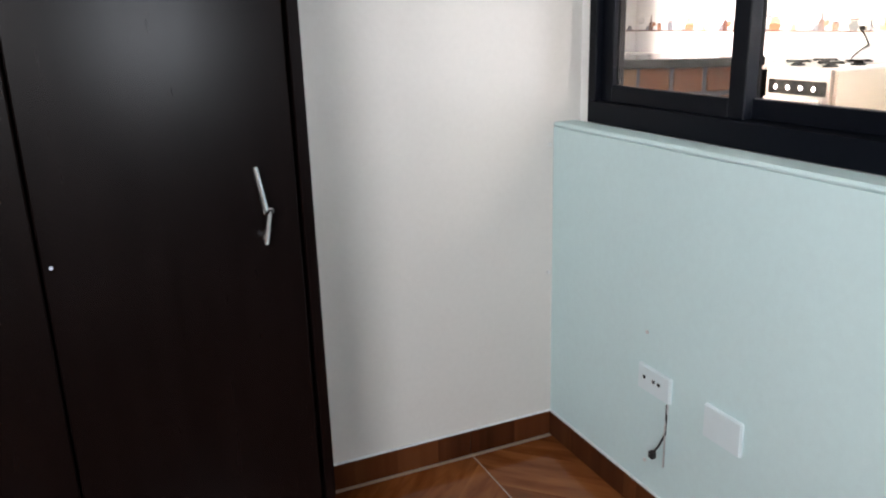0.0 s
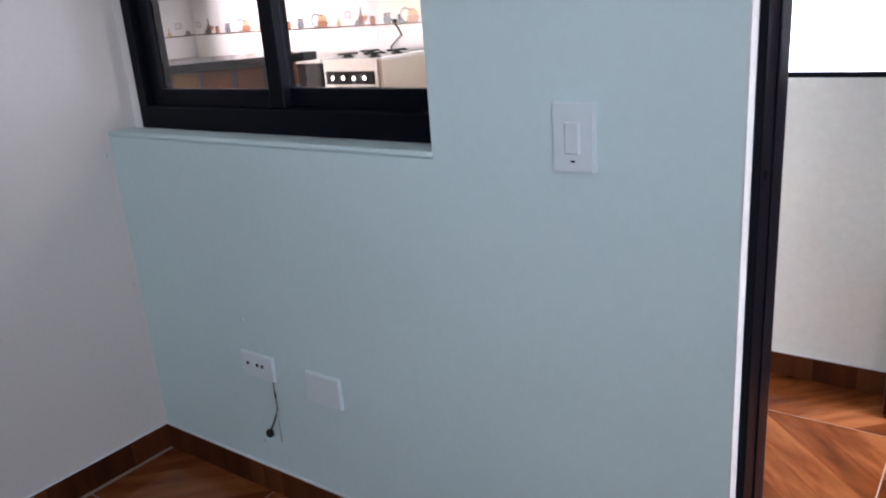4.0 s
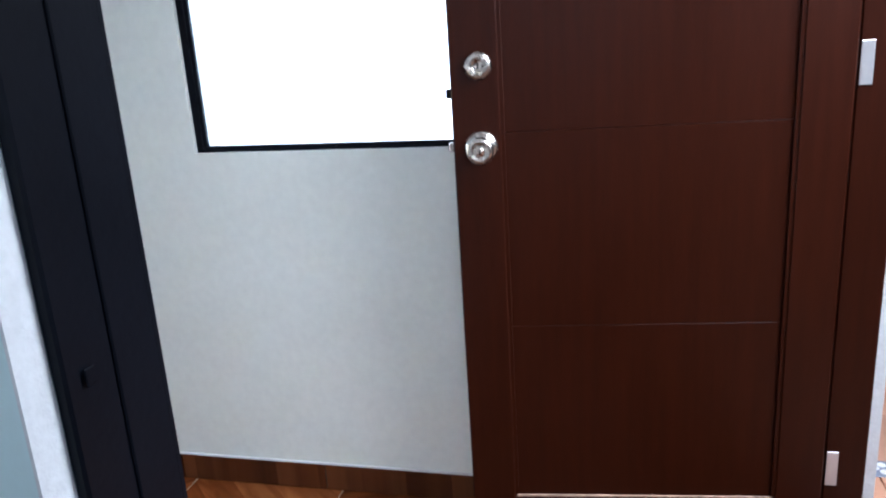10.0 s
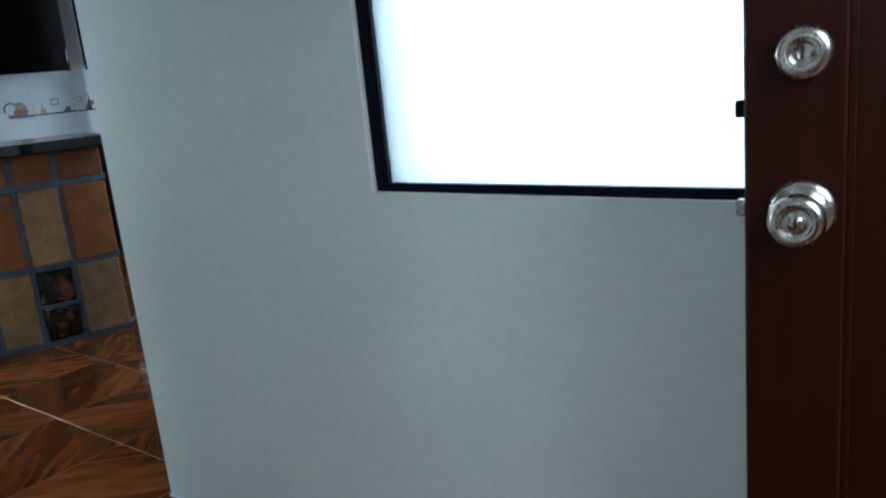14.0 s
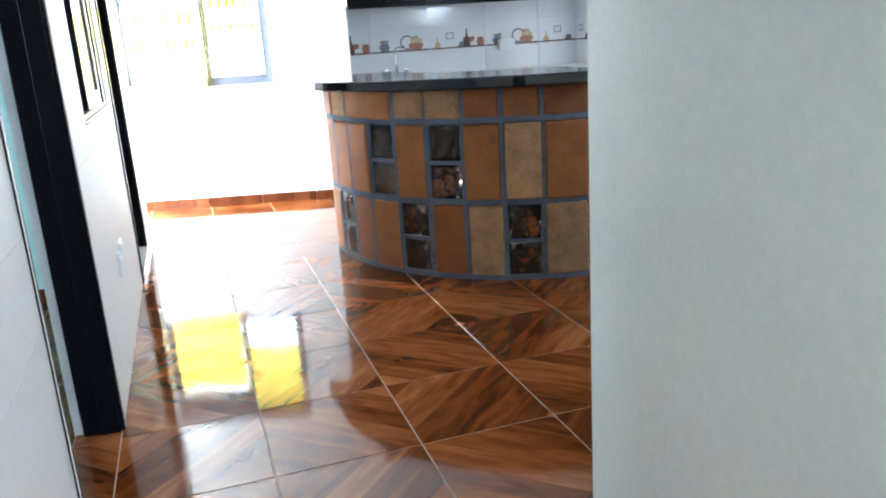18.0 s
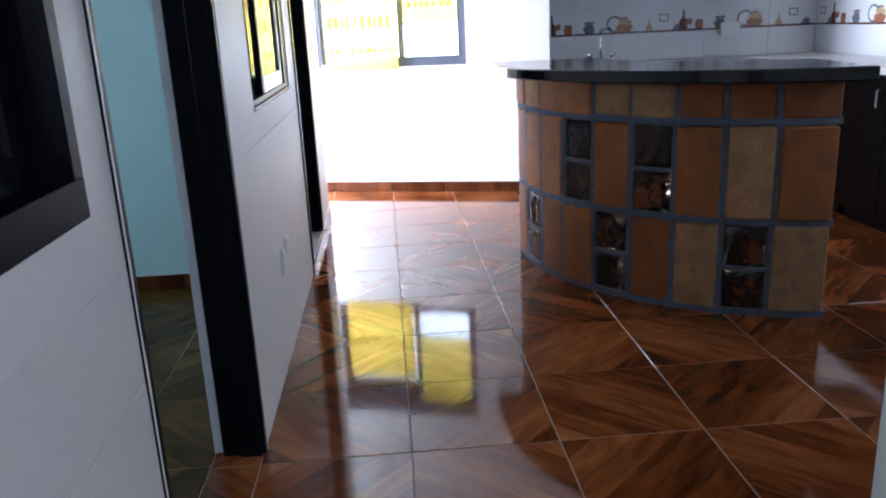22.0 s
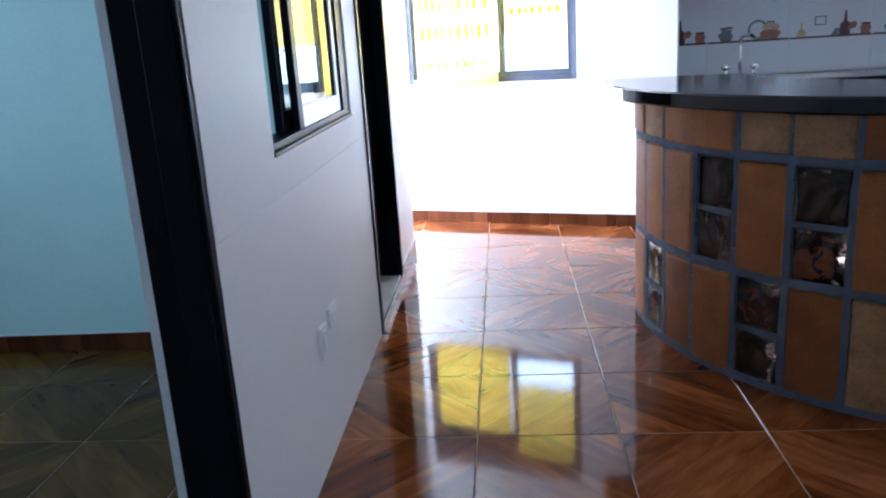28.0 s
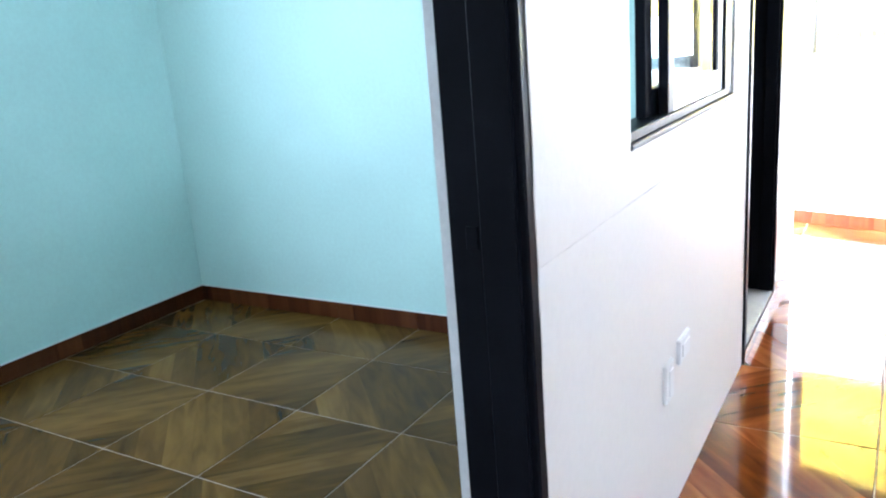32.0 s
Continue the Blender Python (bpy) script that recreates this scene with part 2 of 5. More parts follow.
MORTAR = mat("blue_grey_mortar", (0.09, 0.11, 0.15), 0.9, vary=0.25, scale=14, fine=110, bump=0.8)
GRANITE = mat("black_granite", (0.007, 0.008, 0.010), 0.1, vary=0.5, scale=60, fine=250, bump=0.02)
GLAZE = mat("white_glazed_tile", (0.78, 0.80, 0.83), 0.12, vary=0.03, scale=3, fine=30, bump=0.02, rand=0.03)
ENAMEL = mat("white_enamel", (0.8, 0.79, 0.76), 0.25, vary=0.03, bump=0)
BEIGE = mat("beige_panel", (0.62, 0.54, 0.44), 0.5, vary=0.05, bump=0.05)
CONCRETE = mat("grey_concrete", (0.32, 0.32, 0.32), 0.8, vary=0.2, scale=5, fine=60, bump=0.4)
STEEL = mat("grey_threshold", (0.33, 0.36, 0.42), 0.45, 0.3, vary=0.15, scale=15, bump=0.1)
DARKSTEEL = mat("dark_grey_window_steel", (0.09, 0.10, 0.13), 0.4, 0.2, vary=0.15, scale=15, bump=0.1)
PRINT_BROWN = mat("brown_print", (0.09, 0.035, 0.028), 0.2, vary=0.3, scale=40, fine=120, bump=0)
PRINT_GREY = mat("grey_print", (0.16, 0.18, 0.22), 0.2, vary=0.25, scale=40, fine=120, bump=0)
PRINT_BREAD = mat("straw_print", (0.55, 0.40, 0.24), 0.2, vary=0.3, scale=40, fine=120, bump=0)
PRINT_ORANGE = mat("orange_print", (0.34, 0.14, 0.07), 0.2, vary=0.3, scale=40, fine=120, bump=0)
GLASS = clear_glass("window_glass", 0.0)
SMOKED = clear_glass("bronze_window_glass", 0.0, (0.66, 0.57, 0.50))
FROST = pebbled_glass("pebbled_window_glass", (0.96, 0.98, 1), 380, 0.35, 0.3)
BLOCKGLASS = pebbled_glass("brown_wavy_block_glass", (0.62, 0.46, 0.35), 14, 0.35, 0.01)


def light_blotches():
    """Dark brown with sharp-edged orange patches: warm kitchen light through the glass, put into the colour."""
    m = mat("light_blotched_cavity", (0.02, 0.008, 0.004), 0.5)
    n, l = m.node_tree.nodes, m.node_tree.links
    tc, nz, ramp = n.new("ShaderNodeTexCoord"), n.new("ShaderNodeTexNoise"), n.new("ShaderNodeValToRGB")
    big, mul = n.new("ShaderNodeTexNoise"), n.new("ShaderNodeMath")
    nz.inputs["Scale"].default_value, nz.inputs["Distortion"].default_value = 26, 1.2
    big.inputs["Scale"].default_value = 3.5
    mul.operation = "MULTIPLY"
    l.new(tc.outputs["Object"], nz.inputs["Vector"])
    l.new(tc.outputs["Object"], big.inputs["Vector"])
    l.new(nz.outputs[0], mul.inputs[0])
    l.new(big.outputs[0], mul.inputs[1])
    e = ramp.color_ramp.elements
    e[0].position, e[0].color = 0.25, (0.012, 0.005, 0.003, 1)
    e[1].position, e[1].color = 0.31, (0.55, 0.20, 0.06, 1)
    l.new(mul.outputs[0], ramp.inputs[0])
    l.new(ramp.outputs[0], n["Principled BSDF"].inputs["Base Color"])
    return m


LIGHTBLOTCH = light_blotches()
# the unlit inside of a glass block, its shade put into the colour
SHADECAVITY = mat("shaded_brown_cavity", (0.012, 0.007, 0.005), 0.4, vary=0.5, scale=20)
FOLIAGE = mat("leaf_green", (0.07, 0.11, 0.04), 0.6, vary=0.4, scale=8, bump=0.1)
ASPHALT = mat("ground_earth", (0.16, 0.14, 0.11), 0.9, vary=0.3, scale=2, fine=30, bump=0.5)


def sign_material(name, colour, weight):
    m = bpy.data.materials.new(name)
    m.use_nodes = True
    n, l = m.node_tree.nodes, m.node_tree.links
    d, t, mix = n.new("ShaderNodeBsdfDiffuse"), n.new("ShaderNodeBsdfTranslucent"), n.new("ShaderNodeMixShader")
    nz, tc, hs = n.new("ShaderNodeTexNoise"), n.new("ShaderNodeTexCoord"), n.new("ShaderNodeMixRGB")
    nz.inputs["Scale"].default_value = 4
    l.new(tc.outputs["Object"], nz.inputs["Vector"])
    hs.inputs[1].default_value, hs.inputs[2].default_value = (*colour, 1), (*[c * 0.85 for c in colour], 1)
    l.new(nz.outputs[0], hs.inputs[0])
    l.new(hs.outputs[0], d.inputs[0])
    l.new(hs.outputs[0], t.inputs[0])
    mix.inputs[0].default_value = weight
    l.new(d.outputs[0], mix.inputs[1])
    l.new(t.outputs[0], mix.inputs[2])
    l.new(mix.outputs[0], n["Material Output"].inputs[0])
    return m


YELLOW = sign_material("translucent_yellow_banner", (0.90, 0.64, 0.10), 0.38)
OCHRE = sign_material("ochre_banner_lettering", (0.80, 0.56, 0.06), 0.6)


# ---- builders ----
def finish(name, bm, material, parent=None, smooth=False, label=""):
    me = bpy.data.meshes.new(name)
    bm.to_mesh(me)
    bm.free()
    me.materials.append(material)
    if smooth:
        for p in me.polygons:
            p.use_smooth = True
    ob = new(name, me)
    if parent is not None:
        ob.parent = parent
    if label:
        ob["label"] = label
    return ob


def part(name, bm, material, parent, label="", smooth=False):
    return finish(name, bm, material, parent, smooth, label)


def thing(name, label, category, at=(0, 0, 0), group="", kind="", turn=0):
    e = new(name)
    e.matrix_world = pose(*at, 0, 0, turn)
    return tagged(e, label, category, group, kind)


def box(x0, x1, y0, y1, z0, z1, bevel=0.0, bm=None, seg=1):
    """A box between two corners, added to bm if one is given."""
    b = bmesh.new()
    bmesh.ops.create_cube(b, size=1)
    bmesh.ops.scale(b, vec=(x1 - x0, y1 - y0, z1 - z0), verts=b.verts)
    bmesh.ops.translate(b, vec=((x0 + x1) / 2, (y0 + y1) / 2, (z0 + z1) / 2), verts=b.verts)
    if bevel:
        bmesh.ops.bevel(b, geom=b.edges[:], offset=bevel, segments=seg, affect="EDGES")
    return merge(bm, b)


def merge(bm, b):
    if bm is None:
        return b
    tmp = bpy.data.meshes.new("tmp")
    b.to_mesh(tmp)
    b.free()
    bm.from_mesh(tmp)
    bpy.data.meshes.remove(tmp)
    return bm


def tube(a, b_, r, seg=14, bm=None, r2=None):
    """A rod from a to b_."""
    a, b_ = Vector(a), Vector(b_)
    b = bmesh.new()
    bmesh.ops.create_cone(b, cap_ends=True, segments=seg, radius1=r, radius2=r if r2 is None else r2, depth=(b_ - a).length)
    q = (b_ - a).to_track_quat("Z", "Y").to_matrix().to_4x4()
    bmesh.ops.transform(b, matrix=Matrix.Translation((a + b_) / 2) @ q, verts=b.verts)
    return merge(bm, b)


def lathe(profile, axis_m, seg=24, bm=None):
    """A body of revolution from (radius, height) pairs, laid by the matrix axis_m."""
    b = bmesh.new()
    rings = []
    for r, h in profile:
        rings.append([b.verts.new((r * math.cos(2 * math.pi * i / seg), r * math.sin(2 * math.pi * i / seg), h)) for i in range(seg)])
    for p, q in zip(rings, rings[1:]):
        for i in range(seg):
            b.faces.new((p[i], p[(i + 1) % seg], q[(i + 1) % seg], q[i]))
    b.faces.new(rings[0][::-1])
    b.faces.new(rings[-1])
    bmesh.ops.transform(b, matrix=axis_m, verts=b.verts)
    bmesh.ops.recalc_face_normals(b, faces=b.faces)
    return merge(bm, b)


def bent(points, r, seg=8, bm=None):
    """A round bar through points."""
    b = bm or bmesh.new()
    for p, q in zip(points, points[1:]):
        tube(p, q, r, seg, b)
    for p in points[1:-1]:
        s = bmesh.new()
        bmesh.ops.create_uvsphere(s, u_segments=8, v_segments=6, radius=r)
        bmesh.ops.translate(s, vec=p, verts=s.verts)
        merge(b, s)
    return b


def pierced(axis, w0, w1, u0, u1, z0, z1, holes):
    """A slab of real thickness (w0 to w1 along axis) with openings (u0, u1, z0, z1) through it."""
    us = sorted({u0, u1, *[v for h in holes for v in h[:2]]})
    zs = sorted({z0, z1, *[v for h in holes for v in h[2:]]})
    b = bmesh.new()
    vs = {}

    def vert(w, u, z):
        if (w, u, z) not in vs:
            vs[w, u, z] = b.verts.new((w, u, z) if axis == "x" else (u, w, z))
        return vs[w, u, z]

    def solid(i, j):
        if not (0 <= i < len(us) - 1 and 0 <= j < len(zs) - 1):
            return False
        cu, cz = (us[i] + us[i + 1]) / 2, (zs[j] + zs[j + 1]) / 2
        return not any(h[0] < cu < h[1] and h[2] < cz < h[3] for h in holes)

    for i in range(len(us) - 1):
        for j in range(len(zs) - 1):
            if not solid(i, j):
                continue
            a0, a1, c0, c1 = us[i], us[i + 1], zs[j], zs[j + 1]
            for w in (w0, w1):
                b.faces.new([vert(w, a0, c0), vert(w, a1, c0), vert(w, a1, c1), vert(w, a0, c1)])
            for di, dj, e in ((-1, 0, ((a0, c0), (a0, c1))), (1, 0, ((a1, c0), (a1, c1))), (0, -1, ((a0, c0), (a1, c0))), (0, 1, ((a0, c1), (a1, c1)))):
                if not solid(i + di, j + dj):
                    (p, q), (r, s) = e
                    b.faces.new([vert(w0, p, q), vert(w0, r, s), vert(w1, r, s), vert(w1, p, q)])
    bmesh.ops.recalc_face_normals(b, faces=b.faces)
    return b


def wall(name, axis, w0, w1, u0, u1, z0, z1, holes, material, label=""):
    ob = finish(name, pierced(axis, w0, w1, u0, u1, z0, z1, holes), material)
    return tagged(ob, label or name.replace("_", " "), "wall", kind="structure")


# ---- plan ----
H = 2.45
XA = -0.175        # bedroom side of the corridor wall
XM = -0.155       # mint room side of it
YW = 0.15         # bedroom side of the wall between the rooms
XP = 1.17         # hall side of the wall beside the outer door
YC = -0.03         # kitchen side of the wall round the corner
YS = -2.61        # inner side of the outer wall
YE = 4.94         # tiled kitchen wall
EY, EA = 5.12, -16.54  # the end wall stands askew: its face at x = 0, its turn
EU = 1.709        # its free edge
XK = 3.78         # kitchen side wall
DA = (-2.449, -1.578)     # doorway of the bedroom
DB = (0.205, 1.155)       # doorway of the mint room
DC = (2.93, 3.69)       # third doorway
WA = (-0.985, 0.095, 1.005, 2.05)
WB = (1.63, 2.68, 0.997, 2.05)
WE = (-0.06, 1.10, 0.955, 1.95)
WP = (-1.95, -0.955, 0.985, 2.05)
DOOR_H = 2.08

wall("wall_corridor", "x", -0.085, 0.0, YS, 4.34, 0, H, [(*DA, 0, DOOR_H), (*DB, 0, DOOR_H), (*DC, 0.0, DOOR_H), WA, WB], WHITE, "white painted wall along the corridor, faint block courses")
wall("wall_bedroom_side", "x", XA, -0.085, YS, YW, 0, H, [(*DA, 0, DOOR_H), (-0.985, YW, 0.99, 2.05)], MINT, "pale mint painted bedroom wall with window and doorway")
wall("wall_mint_room_side", "x", XM, -0.085, 0.25, 4.34, 0, H, [(*DB, 0, DOOR_H), (*DC, 0, DOOR_H), WB], TEAL, "mint green painted inner wall face")
wall("wall_between_rooms", "y", YW, 0.25, -2.7, -0.085, 0, H, [], PALE, "pale painted wall between the two rooms")
wall("wall_mint_north", "y", 2.85, 2.91, -2.69, XM, 0, H, [], TEAL, "mint green painted wall of the empty room")
# the west opening is added, out of view, for the mint room's fill
wall("wall_mint_west", "x", -2.83, -2.69, 0.25, 2.91, 0, H, [(0.4, 1.55, 1.0, 2.1)], TEAL, "mint green painted outer wall")
wall("wall_bedroom_west", "x", -2.83, -2.7, YS - 0.04, 0.25, 0, H, [], PALE, "pale painted bedroom wall")
wall("wall_outer_south", "y", YS - 0.04, YS, -2.7, 1.31, 0, H, [(0.155, 1.166, 0, 2.12), (-2.6, -0.82, 1.05, 2.15)], WHITE, "white painted outer wall with the entrance doorway")
wall("wall_hall", "x", XP, 1.31, YS, YC, 0, H, [WP], CREAM, "cream painted wall with a frosted window")
wall("wall_kitchen_south", "y", YC - 0.14, YC, 1.31, XK + 0.14, 0, H, [], CREAM, "cream painted kitchen wall")
# the high opening is added, unseen, where the kitchen fill stands
wall("wall_kitchen_east", "x", XK, XK + 0.14, YC - 0.14, YE + 0.14, 0, H, [(0.75, 1.65, 1.55, 2.15)], WHITE, "white painted kitchen side wall")
wall("wall_end", "y", 0.0, 0.14, -1.45, EU, 0, H, [WE], WHITE, "white painted end wall with a window").matrix_world = pose(0, EY, 0, 0, 0, EA)
wall("wall_end_return", "x", 1.53, 1.636, 4.68, YE + 0.14, 0, H, [], WHITE, "white painted return at the kitchen corner")
wall("wall_kitchen_end", "y", YE, YE + 0.14, 1.636, XK, 0, H, [], WHITE, "tiled kitchen wall")
wall("wall_passage_end", "x", -1.4, -1.26, 4.34, 5.7, 0, H, [(4.5, 5.35, 0, 2.05)], WHITE, "white painted wall with the open side doorway")
wall("wall_passage_side", "y", 4.2, 4.34, -1.4, XA, 0, H, [], WHITE, "white painted wall of the side passage")
wall("wall_third_room", "x", -1.4, -1.26, 2.91, 4.2, 0, H, [], WHITE, "white painted wall of the closed third room")

cb = box(-2.9, 1.31, YS - 0.04, 4.34, H, H + 0.15)
box(1.31, XK + 0.14, -0.14, 4.34, H, H + 0.15, 0, cb)
box(-1.4, XK + 0.14, 4.34, YE + 0.14, H, H + 0.15, 0, cb)
box(-1.4, 1.6, YE + 0.14, 5.75, H, H + 0.15, 0, cb)
tagged(finish("ceiling", cb, CEIL), "white painted plain ceiling", "ceiling", kind="structure")
fb_ = box(-2.83, XK, YS, YE, -0.12, -0.002)
box(-1.4, 1.6, YE, 5.6, -0.12, -0.002, 0, fb_)
tagged(finish("floor", fb_, GROUT), "pale grouted screed under polished wood-print tiles", "floor", kind="structure")
tagged(finish("ground", box(-400, 400, -400, 400, -0.5, -0.16), ASPHALT), "bare brown earth around the house", "ground", kind="structure")
tagged(finish("patio", box(-1.0, 3.29, -8.0, YS - 0.0, -0.15, -0.012), mat("terracotta_grout", (0.42, 0.24, 0.15), 0.85, vary=0.2, scale=12, bump=0.3)), "terracotta coloured grout bed of the patio", "patio", kind="structure")
tagged(finish("patio_well", box(1.31, 3.29, YS, -0.14, -0.15, -0.012), CONCRETE), "grey concrete floor of the patio light well", "patio", kind="structure")
wall("wall_patio", "x", 3.29, 3.44, -8.0, -0.14, -0.15, 2.6, [], WHITE, "white painted patio wall in daylight")

# ---- door frames ----
def door_frame(name, y0, y1, x0, x1, h, t, label, stop=0.012):
    f = thing(name, label, "door frame", (0, 0, 0), kind="structure")
    for s, a in ((1, y0), (-1, y1)):
        b = box(x0, x1, min(a, a + s * t), max(a, a + s * t), 0, h - t, 0.003)
        xm = x0 + (x1 - x0) * 0.45
        box(xm, x1 - 0.012, min(a + s * t, a + s * (t + stop)), max(a + s * t, a + s * (t + stop)), 0, h - t - 0.013, 0.002, b)
        part("jamb", b, BLACK, f)
    part("head", box(x0, x1, y0, y1, h - t, h, 0.003), BLACK, f)
    return f


fa = door_frame("door_frame_1", DA[0], DA[1], -0.138, 0.006, DOOR_H, 0.015, "black steel door frame of the bedroom", 0.003)
part("strike_plate", box(-0.117, -0.104, -1.5975, -1.5955, 0.98, 0.997, 0.001), BLACK, fa)
fb = door_frame("door_frame_2", DB[0], DB[1], -0.125, 0.006, DOOR_H, 0.03, "black steel door frame of the mint room")
part("strike_plate", box(-0.095, -0.075, 1.1215, 1.1248, 0.93, 0.965, 0.001), BLACK, fb)
door_frame("door_frame_3", DC[0], DC[1], -0.1, 0.01, DOOR_H, 0.04, "black steel door frame of the third room")
tagged(finish("door_riser", box(0.0045, 0.012, DC[0] + 0.01, DC[1] - 0.01, 0, 0.05, 0.0015), BASETILE), "brown wood-print tile riser of the third doorway", "trim", kind="structure")
tagged(finish("door_sill", box(-0.17, 0.004, DC[0] + 0.04, DC[1] - 0.04, 0, 0.055, 0.004), CONCRETE), "grey concrete sill of the third doorway", "sill", kind="structure")
door3 = thing("door_3", "closed dark laminate door in a black frame", "door", (0, 0, 0))
part("leaf", box(-0.14, -0.1, DC[0] + 0.045, DC[1] - 0.045, 0.06, 2.03, 0.004), DARKWOOD, door3)
part("knob", lathe([(0.026, 0), (0.026, 0.006), (0.011, 0.012), (0.011, 0.03), (0.022, 0.038), (0.027, 0.05), (0.02, 0.062), (0.004, 0.066)], pose(-0.1, DC[0] + 0.11, 0.98, 0, 90, 0)), NICKEL, door3, smooth=True)

# plaster returns of the doorways on the room side
for nm, xa, xb, y1 in (("reveal_bedroom", XA, -0.1385, DA[1]), ("reveal_mint", XM, -0.1255, DB[1])):
    tagged(finish(nm, box(xa - 0.002, xb, y1 - 0.0025, y1 + 0.001, 0, DOOR_H), PLASTER), "white plaster return beside the door frame", "trim", kind="structure")

def ragged_edge(name, x, y, w, z1, seed, label):
    """A thin hand-painted line of white caulk up a frame's edge, its width wandering."""
    rg = random.Random(seed)
    b = bmesh.new()
    prev, z = None, 0.0
    while z < z1:
        d = w * rg.uniform(0.35, 1.0)
        ring_ = [b.verts.new(p) for p in ((x, y, z), (x + 0.0018, y, z), (x + 0.0018, y + d, z), (x, y + d, z))]
        if prev:
            for i in range(4):
                b.faces.new((prev[i], prev[(i + 1) % 4], ring_[(i + 1) % 4], ring_[i]))
        else:
            b.faces.new(ring_[::-1])
        prev = ring_
        z += rg.uniform(0.03, 0.09)
    b.faces.new(prev)
    bmesh.ops.recalc_face_normals(b, faces=b.faces)
    tagged(finish(name, b, WHITE), label, "trim", kind="structure")


ragged_edge("paint_edge_near", 0.006, DB[0], 0.007, 2.05, 5, "uneven white paint edge on the black frame")
ragged_edge("paint_edge_far", 0.006, DB[1], -0.006, 2.05, 6, "uneven white paint edge on the black frame")

# ---- bedroom door, swung open into the room ----
door1 = thing("door_1", "open dark laminate bedroom door beside the outer wall", "door", (-0.178, -2.462, 0), turn=2.0)
part("leaf", box(-0.8, 0.10, -0.012, 0.028, 0.012, 2.03, 0.003), DARKWOOD, door1)
for zz in (0.25, 1.05, 1.8):
    part("hinge", tube((0.004, 0.024, zz - 0.05), (0.004, 0.024, zz + 0.05), 0.007, 10), BLACK, door1)
part("knob", lathe([(0.028, 0), (0.028, 0.006), (0.011, 0.012), (0.011, 0.03), (0.022, 0.038), (0.028, 0.05), (0.02, 0.062), (0.004, 0.066)], pose(-0.73, 0.02, 0.98, -90, 0, 0)), NICKEL, door1, smooth=True)

# ---- entrance door leaf ----
ed = thing("door_entrance", "reddish brown panelled wooden entrance door standing open", "door", (1.1497, -2.5142, 0.0), turn=6.88)
L0, L1, Z0, Z1 = 0.0, 0.835, 0.012, 2.06
SW, RW = 0.106, 0.108
part("stile", box(-0.04, 0, L0, L0 + SW, Z0, Z1, 0.003), REDWOOD, ed)
part("stile", box(-0.04, 0, L1 - SW, L1, Z0, Z1, 0.003), REDWOOD, ed)
part("bottom_rail", box(-0.039, -0.001, L0 + SW, L1 - SW, Z0, Z0 + RW, 0.002), REDWOOD, ed)
part("top_rail", box(-0.039, -0.001, L0 + SW, L1 - SW, Z1 - RW, Z1, 0.002), REDWOOD, ed)
zz, hh = Z0 + RW, (Z1 - Z0 - 2 * RW) / 4
for k in range(4):
    part("panel_board", box(-0.03, -0.01, L0 + SW, L1 - SW, zz + k * hh + 0.0004, zz + (k + 1) * hh - 0.0004, 0.0005), REDWOOD, ed)
part("panel_bead", box(-0.036, -0.03, L0 + SW + 0.003, L1 - SW - 0.003, zz, zz + 0.005, 0.001), mat("dusty_bead", (0.3, 0.2, 0.14), 0.7, vary=0.7, scale=14), ed, "pale dusty bead under the panel")
for y0 in (L0 + SW, L1 - SW - 0.008):
    part("panel_bead", box(-0.037, -0.03, y0, y0 + 0.008, zz + 0.008, Z1 - RW - 0.002, 0.001), REDWOOD, ed)
KN = [(0.036, 0), (0.036, 0.004), (0.030, 0.009), (0.014, 0.013), (0.013, 0.03), (0.022, 0.036), (0.029, 0.045), (0.030, 0.055), (0.025, 0.064), (0.018, 0.066), (0.017, 0.064), (0.008, 0.064), (0.007, 0.067), (0.002, 0.067)]
KY, KZ, DZ = L1 - 0.062, 1.008, 1.183
kb = part("knob", lathe(KN, pose(-0.04, KY, KZ, 0, -90, 0), 28), NICKEL, ed, "polished nickel round door knob", smooth=True)
part("keyhole", box(-0.1085, -0.1066, KY - 0.0012, KY + 0.0012, KZ - 0.005, KZ + 0.005), DARKHOLE, kb)
bo = part("deadbolt", lathe([(0.03, 0), (0.03, 0.005), (0.025, 0.012), (0.014, 0.014), (0.013, 0.012), (0.002, 0.012)], pose(-0.04, KY, DZ, 0, -90, 0), 26), NICKEL, ed, "round nickel deadbolt cylinder", smooth=True)
part("keyhole", box(-0.0545, -0.0515, KY - 0.0012, KY + 0.0012, DZ - 0.006, DZ + 0.006), DARKHOLE, bo)
part("latch_tongue", box(-0.026, -0.014, L1, L1 + 0.012, KZ - 0.01, KZ + 0.01, 0.002), NICKEL, ed)
part("bolt_tongue", box(-0.026, -0.014, L1, L1 + 0.012, 1.115, 1.135, 0.002), BLACK, ed)
part("edge_plug", tube((-0.02, L1, 0.655), (-0.02, L1 + 0.003, 0.655), 0.005, 8), PLASTIC, ed)
ef = thing("entrance_frame", "dark wooden frame of the entrance doorway", "door frame", kind="structure")
jb = part("jamb", box(1.125, 1.168, YS - 0.004, -2.524, 0, 2.11, 0.003), REDWOOD, ef)
for zz in (0.2, 1.144, 1.9):
    part("hinge", box(1.1222, 1.125, -2.553, -2.527, zz - 0.045, zz + 0.045, 0.001), ALU, jb, "pale aluminium butt hinge")
part("head", box(0.16, 1.125, YS - 0.045, YS + 0.008, 2.07, 2.112, 0.003), REDWOOD, ef)
